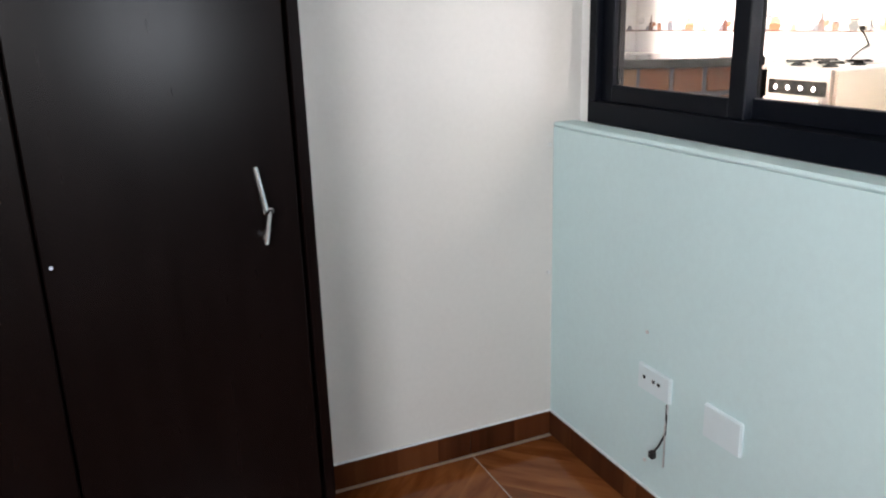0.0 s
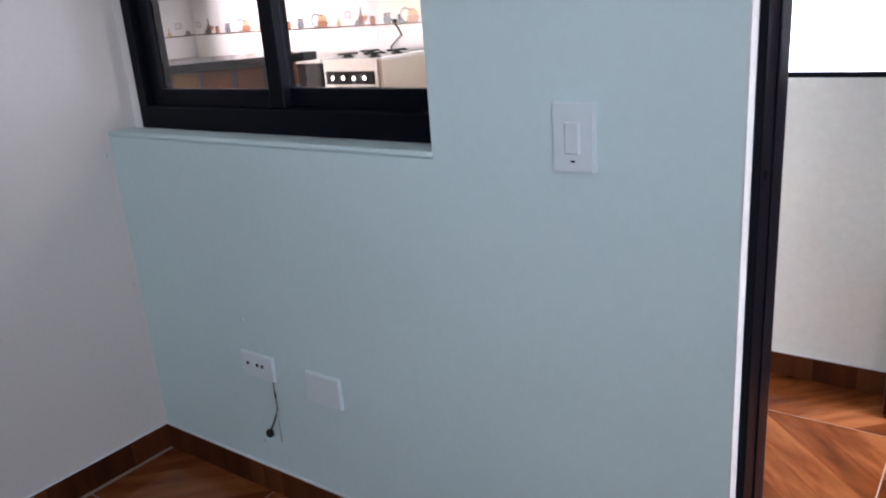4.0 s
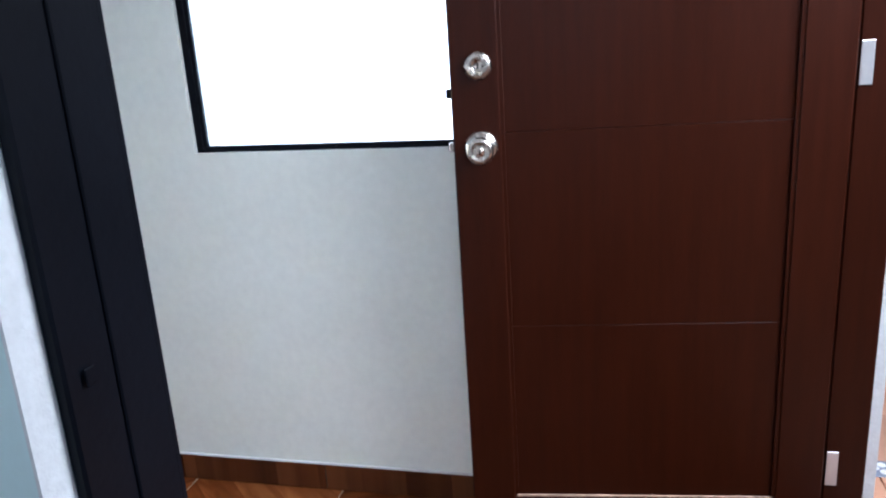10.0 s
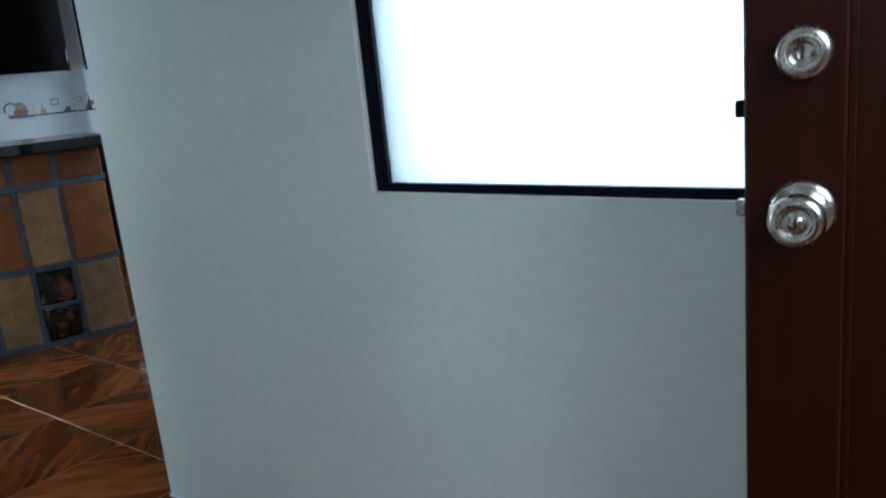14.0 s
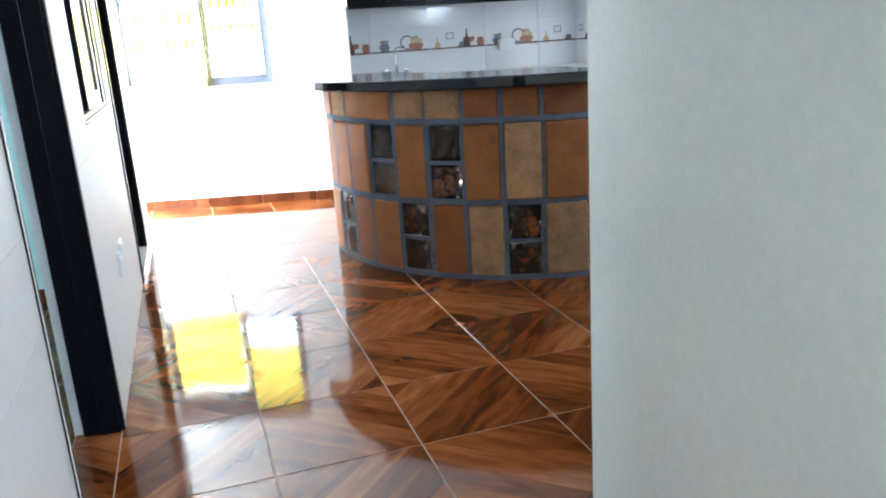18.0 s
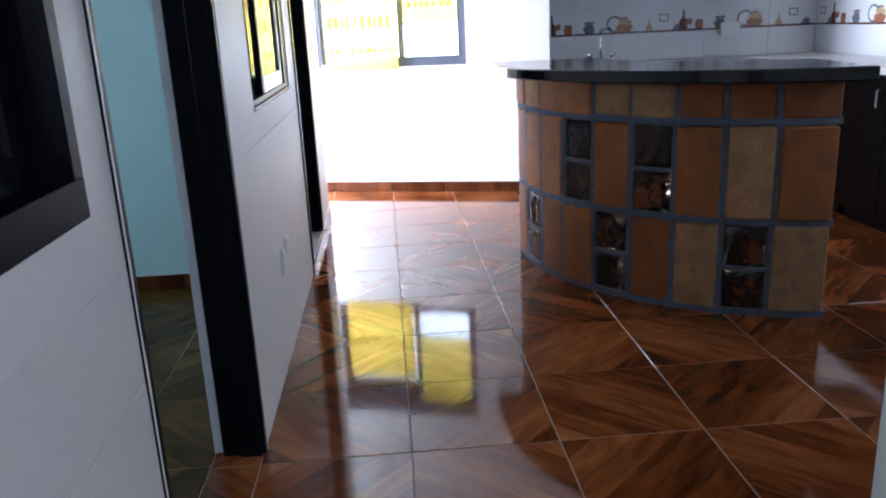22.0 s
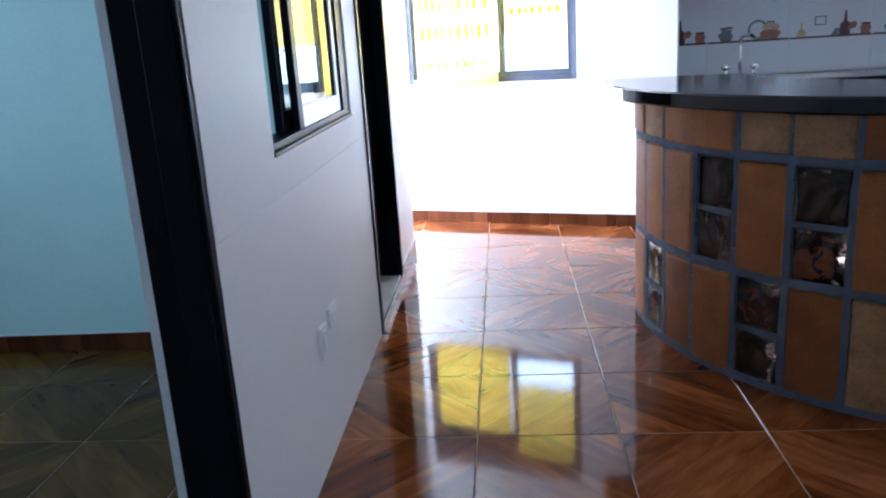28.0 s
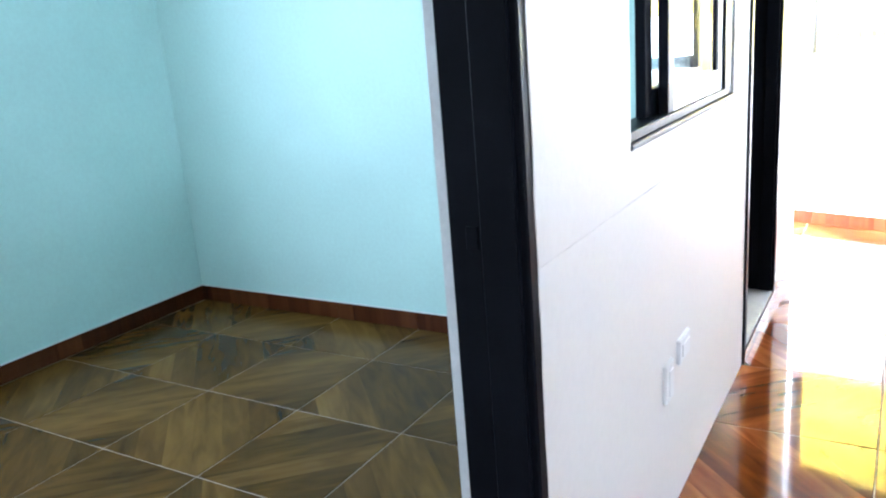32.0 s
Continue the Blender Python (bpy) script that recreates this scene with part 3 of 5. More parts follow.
tagged(finish("threshold", box(0.185, 1.124, YS - 0.022, YS + 0.003, -0.003, 0.006, 0.002), STEEL), "grey metal threshold strip of the entrance", "threshold", kind="structure")
tagged(finish("outer_reveal", box(1.1635, 1.1675, YS - 0.039, YS - 0.0045, 0.0, 2.11), PLASTER), "white plaster return of the entrance", "trim", kind="structure")
tagged(finish("wall_nib", box(0.0065, 0.122, YS, -2.476, 0, H), PLASTER), "grey plastered wall end beside the entrance", "wall", kind="structure")
ep_ = thing("entrance_post", "black steel post with keeper plate and lever at the entrance", "door frame", kind="structure")
part("post", box(0.122, 0.15, YS - 0.07, -2.480, 0, 2.12, 0.003), BLACK, ep_)
kp = part("keeper_plate", box(0.146, 0.15, -2.480, -2.456, 1.16, 1.238, 0.001), CONCRETE, ep_, "screwed grey keeper plate")
for zz in (1.168, 1.23):
    part("screw", tube((0.1462, -2.458, zz), (0.144, -2.458, zz), 0.0035, 8), DARKHOLE, kp)
part("latch", box(0.13, 0.146, -2.480, -2.464, 1.02, 1.068, 0.003), BLACK, ep_)
part("lever", bent([(0.15, -2.476, 1.125), (0.158, -2.462, 1.115), (0.162, -2.446, 1.106)], 0.008), ALU, ep_, "small grey lever")


# ---- windows ----
def slider(name, y0, y1, z0, z1, x, label, inner=BLACK, foot=0.05, hd=0.035, glass=GLASS):
    """Two-leaf sliding window in a wall across x; the leaves run on two tracks."""
    w = thing(name, label, "window", kind="structure")
    f = 0.035
    part("frame_side", box(x - hd, x + hd, y0, y0 + f, z0 + foot, z1 - f, 0.002), BLACK, w)
    part("frame_side", box(x - hd, x + hd, y1 - f, y1, z0 + foot, z1 - f, 0.002), BLACK, w)
    part("frame_foot", box(x - hd, x + hd, y0, y1, z0, z0 + foot, 0.002), BLACK, w)
    part("frame_head", box(x - hd, x + hd, y0, y1, z1 - f, z1, 0.002), BLACK, w)
    ym = (y0 + y1) / 2
    for k, (a, c, xx, m) in enumerate(((y0 + f, ym + 0.03, x + 0.016, BLACK), (ym - 0.03, y1 - f, x - 0.016, inner))):
        s, t, lo, hi = 0.05, 0.013, z0 + foot, z1 - f
        sash = part("sash", box(xx - t, xx + t, a, a + s, lo, hi, 0.002), BLACK, w)
        part("stile", box(xx - t, xx + t, c - s, c, lo, hi, 0.002), m, sash)
        part("rail", box(xx - t, xx + t, a + s, c - s, lo, lo + 0.045, 0.002), m, sash)
        part("rail", box(xx - t, xx + t, a + s, c - s, hi - 0.045, hi, 0.002), m, sash)
        g = part("pane", box(xx - 0.002, xx + 0.002, a + s, c - s, lo + 0.045, hi - 0.045), glass, sash)
        g.visible_shadow = False
    return w


slider("window_1", WA[0], WA[1], WA[2], WA[3], -0.048, "black aluminium sliding window between bedroom and corridor", hd=0.05, foot=0.06, glass=SMOKED)
tagged(finish("window_sill", box(XA - 0.004, -0.0985, -0.985, YW, 0.99, 1.005, 0.006), MINT), "pale mint painted plaster sill under the window", "sill", kind="structure")
tagged(finish("window_sill", box(-0.025, 0.005, WB[0] - 0.002, WB[1] + 0.002, 0.9955, 1.0085, 0.003), BLACK), "narrow dark sill strip under the window", "sill", kind="structure")

w2 = thing("window_2", "half-open sliding window, black and pale aluminium sashes", "window", kind="structure")
y0, y1, z0, z1 = WB[0], WB[1], WB[2] + 0.012, WB[3]
part("frame_side", box(-0.075, -0.004, y1 - 0.11, y1, z0 + 0.02, z1 - 0.035, 0.002), BLACK, w2)
part("frame_side", box(-0.075, -0.055, y0, y0 + 0.012, z0 + 0.02, z1 - 0.035, 0.002), BLACK, w2)
part("frame_foot", box(-0.075, -0.004, y0, y1, z0, z0 + 0.02, 0.002), BLACK, w2)
part("frame_head", box(-0.075, -0.004, y0, y1, z1 - 0.035, z1, 0.002), BLACK, w2)
for a, c, xx, left, rest in ((y0 + 0.26, y0 + 0.80, -0.055, BLACK, BLACK), (y0 + 0.335, y1 - 0.11, -0.024, BLACK, ALU)):
    lo, hi = z0 + 0.02, z1 - 0.035
    sash = part("sash", box(xx - 0.012, xx + 0.012, a, a + 0.05, lo, hi, 0.002), left, w2)
    part("stile", box(xx - 0.012, xx + 0.012, c - 0.055, c, lo, hi, 0.002), rest, sash)
    part("rail", box(xx - 0.012, xx + 0.012, a + 0.05, c - 0.055, lo, lo + 0.06, 0.002), rest, sash)
    part("rail", box(xx - 0.012, xx + 0.012, a + 0.05, c - 0.055, hi - 0.045, hi, 0.002), rest, sash)
    part("gasket", box(xx - 0.006, xx + 0.006, c - 0.065, c - 0.055, lo + 0.06, hi - 0.045), BLACK, sash)
    g = part("pane", box(xx - 0.002, xx + 0.002, a + 0.05, c - 0.065, lo + 0.06, hi - 0.045), GLASS, sash)
    g.visible_shadow = False

wp = thing("window_3", "frosted fixed window in a thin black frame", "window", kind="structure")
y0, y1, z0, z1 = WP
xf0, xf1 = XP + 0.012, XP + 0.05
SF, FF = 0.02, 0.01
part("frame_side", box(xf0, xf1, y0, y0 + SF, z0 + FF, z1 - SF, 0.002), BLACK, wp)
part("frame_side", box(xf0, xf1, y1 - SF, y1, z0 + FF, z1 - SF, 0.002), BLACK, wp)
part("frame_foot", box(xf0, xf1, y0, y1, z0, z0 + FF, 0.002), BLACK, wp)
part("frame_head", box(xf0, xf1, y0, y1, z1 - SF, z1, 0.002), BLACK, wp)
part("glazing_bead", box(xf0 + 0.001, xf0 + 0.012, y0 + SF, y1 - SF, z0 + FF, z0 + FF + 0.006, 0.001), BLACK, wp)
part("glazing_bead", box(xf0 + 0.001, xf0 + 0.012, y1 - SF - 0.012, y1 - SF, z0 + FF + 0.006, z1 - SF, 0.001), BLACK, wp)
g = part("pane", box(xf0 + 0.012, xf0 + 0.018, y0 + SF, y1 - SF, z0 + FF, z1 - SF), FROST, wp, "pebbled frosted glass")
g.visible_shadow = False

we = thing("window_4", "large end window with dark grey steel frame", "window", (0, EY, 0), kind="structure", turn=EA)
x0, x1, z0, z1 = WE
yc = 0.05
part("frame_side", box(x0, x0 + 0.03, yc - 0.03, yc + 0.03, z0 + 0.035, z1 - 0.035, 0.002), DARKSTEEL, we)
part("frame_side", box(x1 - 0.03, x1, yc - 0.03, yc + 0.03, z0 + 0.035, z1 - 0.035, 0.002), DARKSTEEL, we)
part("frame_foot", box(x0, x1, yc - 0.03, yc + 0.03, z0, z0 + 0.035, 0.002), DARKSTEEL, we)
part("frame_head", box(x0, x1, yc - 0.03, yc + 0.03, z1 - 0.035, z1, 0.002), DARKSTEEL, we)
xm = 0.60
for a, c, yy in ((x0 + 0.03, xm + 0.02, yc + 0.012), (xm - 0.02, x1 - 0.03, yc - 0.012)):
    sash = part("sash", box(a, a + 0.035, yy - 0.011, yy + 0.011, z0 + 0.035, z1 - 0.035, 0.002), DARKSTEEL, we)
    part("stile", box(c - 0.035, c, yy - 0.011, yy + 0.011, z0 + 0.035, z1 - 0.035, 0.002), DARKSTEEL, sash)
    part("rail", box(a + 0.035, c - 0.035, yy - 0.011, yy + 0.011, z0 + 0.035, z0 + 0.07, 0.002), DARKSTEEL, sash)
    part("rail", box(a + 0.035, c - 0.035, yy - 0.011, yy + 0.011, z1 - 0.07, z1 - 0.035, 0.002), DARKSTEEL, sash)
    g = part("pane", box(a + 0.035, c - 0.035, yy - 0.002, yy + 0.002, z0 + 0.07, z1 - 0.07), GLASS, sash)
    g.visible_shadow = False


def banner(x0, x1, z0, z1, y, lines, label):
    """A printed sheet hung at the end window; its lettering cannot be made out."""
    s = thing("banner", label, "sign", (0, EY, 0), turn=EA)
    b = bmesh.new()
    nx, nz = 14, 16
    grid = [[b.verts.new((x0 + (x1 - x0) * i / nx, y + 0.006 * math.sin(5.1 * i / nx + 1.3 * k / nz) + 0.003 * math.sin(9.0 * k / nz), z0 + (z1 - z0) * k / nz))
             for i in range(nx + 1)] for k in range(nz + 1)]
    for k in range(nz):
        for i in range(nx):
            b.faces.new((grid[k][i], grid[k][i + 1], grid[k + 1][i + 1], grid[k + 1][i]))
    part("sheet", b, YELLOW, s, "thin rippled yellow sheet")
    rng = random.Random(7)
    h = (z1 - z0) / (lines + 0.6)
    for i in range(lines):
        tall = h * (0.55, 0.45, 0.2)[i % 3]
        zb = z1 - h * (i + 1) + 0.02
        u = x0 + 0.04
        while u < x1 - 0.06:
            wd = rng.uniform(0.012, 0.03)
            part("lettering", box(u, u + wd, y - 0.014, y - 0.012, zb, zb + tall), OCHRE, s)
            u += wd + rng.uniform(0.02, 0.05)
    return s


banner(0.02, 0.585, 0.935, 1.59, -0.022, 3, "large yellow banner with unreadable ochre lettering, hung inside")
banner(0.61, 1.05, 1.26, 1.86, 0.10, 3, "small yellow banner with unreadable ochre lettering")

for nm, x0, x1, z0, z1 in (("window_5", -2.6, -0.82, 1.05, 2.15),):
    w5 = thing(nm, "black framed bedroom window to the outside", "window", kind="structure")
    for a, c, d, e in ((x0, x0 + 0.04, z0, z1), (x1 - 0.04, x1, z0, z1), (x0 + 0.04, x1 - 0.04, z0, z0 + 0.04), (x0 + 0.04, x1 - 0.04, z1 - 0.04, z1)):
        part("frame", box(a, c, YS - 0.06, YS - 0.02, d, e, 0.002), BLACK, w5)
    part("mullion", box(-1.73, -1.69, YS - 0.06, YS - 0.02, z0 + 0.04, z1 - 0.04, 0.002), BLACK, w5)
# Frame of the added opening in the mint room, never in view.
w6 = thing("window_6", "black frame of an added, unseen window lighting the mint room", "window", kind="structure")
for a, c, d, e in ((0.4, 0.44, 1.0, 2.1), (1.51, 1.55, 1.0, 2.1), (0.44, 1.51, 1.0, 1.04), (0.44, 1.51, 2.06, 2.1), (0.955, 0.995, 1.04, 2.06)):
    part("frame", box(-2.79, -2.75, a, c, d, e, 0.002), BLACK, w6)

# ---- wardrobe ----
wd = thing("wardrobe", "tall dark brown laminate wardrobe with hinged doors", "wardrobe", (-1.035, -0.40, 0))
part("side_panel", box(-0.022, 0, 0.0, 0.548, 0, 2.25, 0.002), DARKWOOD, wd)
part("side_panel", box(-1.36, -1.338, 0.0, 0.548, 0, 2.25, 0.002), DARKWOOD, wd)
part("top_panel", box(-1.338, -0.022, 0.004, 0.545, 2.228, 2.25, 0.002), DARKWOOD, wd)
part("plinth", box(-1.338, -0.022, 0.03, 0.05, 0, 0.07, 0.002), DARKWOOD, wd)
part("back_panel", box(-1.338, -0.022, 0.535, 0.545, 0.07, 2.228), DARKWOOD, wd)
for k in range(3):
    a = -0.026 - (k + 1) * 0.437
    dr = part("door", box(a, a + 0.433, -0.006, 0.012, 0.075, 2.222, 0.003), DARKWOOD, wd)
    hx = a + 0.433 - 0.07 if k != 1 else a + 0.055
    hd = bent([(hx - 0.006, -0.03, 1.062), (hx + 0.006, -0.034, 0.983)], 0.0055, 10)
    bent([(hx + 0.012, -0.034, 0.983), (hx + 0.001, -0.03, 0.922)], 0.0055, 10, hd)
    box(hx, hx + 0.018, -0.039, -0.029, 0.977, 0.988, 0.002, hd)
    for zz in (1.045, 0.935):
        tube((hx - 0.002, -0.006, zz), (hx - 0.002, -0.03, zz), 0.004, 8, hd)
    part("handle", hd, CHROME, dr, "offset two-blade chrome handle")
    part("screw_cap", tube((a + 0.015, -0.006, 0.925), (a + 0.015, -0.0085, 0.925), 0.0035, 8), STEEL, dr)


# ---- switches, outlets, cables ----
def plate(name, label, category, x, yc, zc, w, h, side=-1):
    """A wall plate on a wall across x, facing the way of side."""
    t = thing(name, label, category, (x, yc, zc))
    a, c = sorted((0.0, side * 0.011))
    part("cover", box(a, c, -w / 2, w / 2, -h / 2, h / 2, 0.003, seg=2), PLATE if x < -0.1 else PLASTIC, t)
    return t, side


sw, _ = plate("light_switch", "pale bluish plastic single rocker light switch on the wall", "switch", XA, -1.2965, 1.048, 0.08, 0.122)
part("rocker", box(-0.0165, -0.011, -0.014, 0.014, -0.028, 0.028, 0.002), PLATE, sw)
part("indicator", box(-0.0135, -0.0108, -0.004, 0.004, -0.042, -0.039), DARKHOLE, sw)
o1, _ = plate("wall_outlet", "white double outlet plate with cables hanging below", "outlet", XA, -0.354, 0.398, 0.124, 0.07)
for yy in (-0.034, 0.002, 0.022):
    part("slot", box(-0.0135, -0.011, -yy - 0.004, -yy + 0.004, 0.0, 0.008), DARKHOLE, o1)
plate("blank_plate", "white blank cover plate low on the wall", "outlet cover", XA, -0.594, 0.386, 0.118, 0.084)
cab = thing("loose_cable", "short loose black and grey cables hanging from the outlet", "cable", (XA, -0.402, 0.358))
part("black_wire", bent([(-0.004, 0.0, 0.0), (-0.014, -0.012, -0.03), (-0.02, -0.018, -0.07), (-0.022, 0.0, -0.11), (-0.024, 0.018, -0.14)], 0.0028, 6), DARKHOLE, cab)
part("grey_wire", bent([(-0.004, -0.004, 0.0), (-0.02, -0.016, -0.05), (-0.022, -0.02, -0.1), (-0.012, -0.008, -0.17)], 0.0022, 6), ALU, cab)
part("plug", box(-0.032, -0.016, 0.012, 0.03, -0.157, -0.137, 0.003), DARKHOLE, cab)
for yy, zz in ((-0.31, 0.52), (-0.325, 0.16)):
    tagged(finish("wall_plug", tube((XA, yy, zz), (XA - 0.003, yy, zz), 0.005, 8), ALU), "small grey wall plug in a drilled hole", "wall plug")
for zz in (0.55, 0.94):
    tagged(finish("wall_plug", tube((XA - 0.012, YW, zz), (XA - 0.012, YW - 0.004, zz), 0.006, 8), ALU), "small grey wall plug near the corner", "wall plug")
c1, _ = plate("corridor_outlet", "white outlet plate on the corridor wall", "outlet", 0.0016, 1.885, 0.395, 0.07, 0.10, 1)
part("socket", box(0.011, 0.0145, -0.017, 0.017, -0.034, 0.034, 0.002), PLASTIC, c1)
c2, _ = plate("corridor_outlet", "white outlet plate set higher beside its twin", "outlet", 0.0016, 2.03, 0.43, 0.105, 0.065, 1)
part("socket", box(0.011, 0.0145, -0.034, 0.034, -0.017, 0.017, 0.002), PLASTIC, c2)

# ---- curved bar ----
BC, BR = (2.40, 3.10), 1.25
A0, STEP = 177.1, 9.2


def arc_block(r0, r1, a0, a1, z0, z1, seg=3, bevel=0.004):
    """A block bent round the bar's centre, between two angles in degrees."""
    b = bmesh.new()
    rows = []
    for i in range(seg + 1):
        a = radians(a0 + (a1 - a0) * i / seg)
        c, s = math.cos(a), math.sin(a)
        rows.append([b.verts.new((BC[0] + r * c, BC[1] + r * s, z)) for r, z in ((r0, z0), (r1, z0), (r1, z1), (r0, z1))])
    for p, q in zip(rows, rows[1:]):
        for k in range(4):
            b.faces.new((p[k], p[(k + 1) % 4], q[(k + 1) % 4], q[k]))
    b.faces.new(rows[0])
    b.faces.new(rows[-1][::-1])
    bmesh.ops.recalc_face_normals(b, faces=b.faces)
    if bevel:
        ed_ = [e for e in b.edges if e.calc_face_angle(0) > 0.5]
        bmesh.ops.bevel(b, geom=ed_, offset=bevel, segments=1, affect="EDGES")
    return b


def rough_arc(*args, amount=0.004):
    """A mortar strip with hand-smeared, uneven edges."""
    b = arc_block(*args)
    for v in b.verts:
        n = Vector((v.co.x - BC[0], v.co.y - BC[1], 0)).normalized()
        v.co += n * rng.uniform(-amount, 0) + Vector((-n.y, n.x, 0)) * rng.uniform(-amount, amount) + Vector((0, 0, rng.uniform(-amount, amount)))
        v.co.z = max(v.co.z, 0.0)
    return b


def wavy_glass(a0, a1, z0, z1, seed):
    """A hollow glass block's face: a pillowed front with pressed, wandering ribs."""
    b = bmesh.new()
    nu, nz = 14, 10
    ph = random.Random(seed).uniform(0, 6.28)
    grid = []
    for i in range(nu + 1):
        row = []
        for j in range(nz + 1):
            u, v = i / nu, j / nz
            edge = min(1, 6 * min(u, 1 - u), 6 * min(v, 1 - v))
            r = BR - 0.012 + edge * (0.0035 + 0.0075 * math.sin(2 * math.pi * (2.2 * u + 0.22 * math.sin(2 * math.pi * (1.3 * v) + ph)) + ph))
            a = radians(a0 + (a1 - a0) * u)
            row.append(b.verts.new((BC[0] + r * math.cos(a), BC[1] + r * math.sin(a), z0 + (z1 - z0) * v)))
        grid.append(row)
    back = {}
    for i, j in ((0, 0), (nu, 0), (nu, nz), (0, nz)):
        a = radians(a0 + (a1 - a0) * i / nu)
        back[i, j] = b.verts.new((BC[0] + (BR - 0.038) * math.cos(a), BC[1] + (BR - 0.038) * math.sin(a), z0 + (z1 - z0) * j / nz))
    for i in range(nu):
        for j in range(nz):
            b.faces.new((grid[i][j], grid[i + 1][j], grid[i + 1][j + 1], grid[i][j + 1]))
    b.faces.new([back[0, 0], back[0, nz], back[nu, nz], back[nu, 0]])
    b.faces.new([grid[0][j] for j in range(nz + 1)] + [back[0, nz], back[0, 0]])
    b.faces.new([back[nu, 0], back[nu, nz]] + [grid[nu][j] for j in range(nz, -1, -1)])
    b.faces.new([back[0, 0], back[nu, 0]] + [grid[i][0] for i in range(nu, -1, -1)])
    b.faces.new([grid[i][nz] for i in range(nu + 1)] + [back[nu, nz], back[0, nz]])
    bmesh.ops.recalc_face_normals(b, faces=b.faces)
    return b


bar = thing("bar_counter", "curved bar of clay blocks and glass blocks, granite top", "bar counter", (0, 0, 0))
part("mortar_core", arc_block(BR - 0.12, BR - 0.045, A0 - 1, 261.2, 0, 0.983, 30, 0), MORTAR, bar, "rough blue grey mortar")
rng = random.Random(3)
glass_top, glass_low = {3, 5}, {1, 4, 7}
ROWS = ((0.02, 0.395), (0.415, 0.805), (0.827, 0.98))
A_END = 261.4
pale = {(6, 0), (8, 0), (7, 1), (1, 2), (4, 2), (5, 2)}
# blocks whose back has the kitchen's warm light painted on
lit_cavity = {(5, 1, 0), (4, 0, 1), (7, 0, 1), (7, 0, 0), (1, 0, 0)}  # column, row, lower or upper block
for k in range(9):
    a = A0 + k * STEP
    a_next = A_END if k == 8 else a + STEP
    for r, (z0, z1) in enumerate(ROWS):
        j = 0.4
        if (k, r) == (3, 2):
            continue
        if (k, r) == (2, 2):
            a_next = a + 2 * STEP
        if (r == 0 and k in glass_low) or (r == 1 and k in glass_top):
            zm = (z0 + z1) / 2
            for up, (c0, c1) in enumerate(((z0 + 0.008, zm - 0.007), (zm + 0.007, z1 - 0.008))):
                gb = part("glass_block", wavy_glass(a + 0.9, a + STEP - 0.9, c0 + 0.004, c1 - 0.004, k + 10 * up), BLOCKGLASS, bar, "brown wavy glass block", smooth=True)
                part("cavity_back", arc_block(BR - 0.0445, BR - 0.0405, a + 0.7, a + STEP - 0.7, c0, c1, 3, 0), LIGHTBLOTCH if (k, r, up) in lit_cavity else SHADECAVITY, gb)
            continue
        d = rng.uniform(-0.004, 0.006)
        e0, e1 = rng.uniform(-0.25, 0.25), rng.uniform(-0.25, 0.25)
        part("clay_block", arc_block(BR - 0.06, BR + d, a + j + e0, a_next - j + e1, z0 + rng.uniform(0, 0.008), z1 - rng.uniform(0, 0.008), 3, 0.007), CLAYPALE if (k, r) in pale else CLAY, bar)
# mortar joints, a little behind the faces
for r, (z0, z1) in enumerate(ROWS):
    part("mortar_bed", rough_arc(BR - 0.05, BR - 0.001, A0 - 0.6, A_END, z0 - 0.02, z0 + 0.009, 64, 0), MORTAR, bar)
    for k in range(9):
        a = A0 + k * STEP
        if (k, r) == (3, 2):
            continue
        for h in range(6):
            za, zb = (z0 + 0.01 + (z1 - z0 - 0.004) * q / 6 for q in (h, h + 1))
            part("mortar_joint", rough_arc(BR - 0.05, BR - 0.002, a - 0.58, a + 0.58, za, zb, 1, 0, amount=0.0035), MORTAR, bar)
for r, ks in ((0, glass_low), (1, glass_top)):
    for k in ks:
        zm, a = sum(ROWS[r]) / 2, A0 + k * STEP
        part("mortar_joint", arc_block(BR - 0.045, BR - 0.003, a + 0.6, a + STEP - 0.6, zm - 0.009, zm + 0.009, 3, 0.002), MORTAR, bar)
part("worktop", arc_block(0.78, 1.395, A0 - 8, 263.6, 0.983, 1.036, 40, 0.006), GRANITE, bar, "polished black granite top")


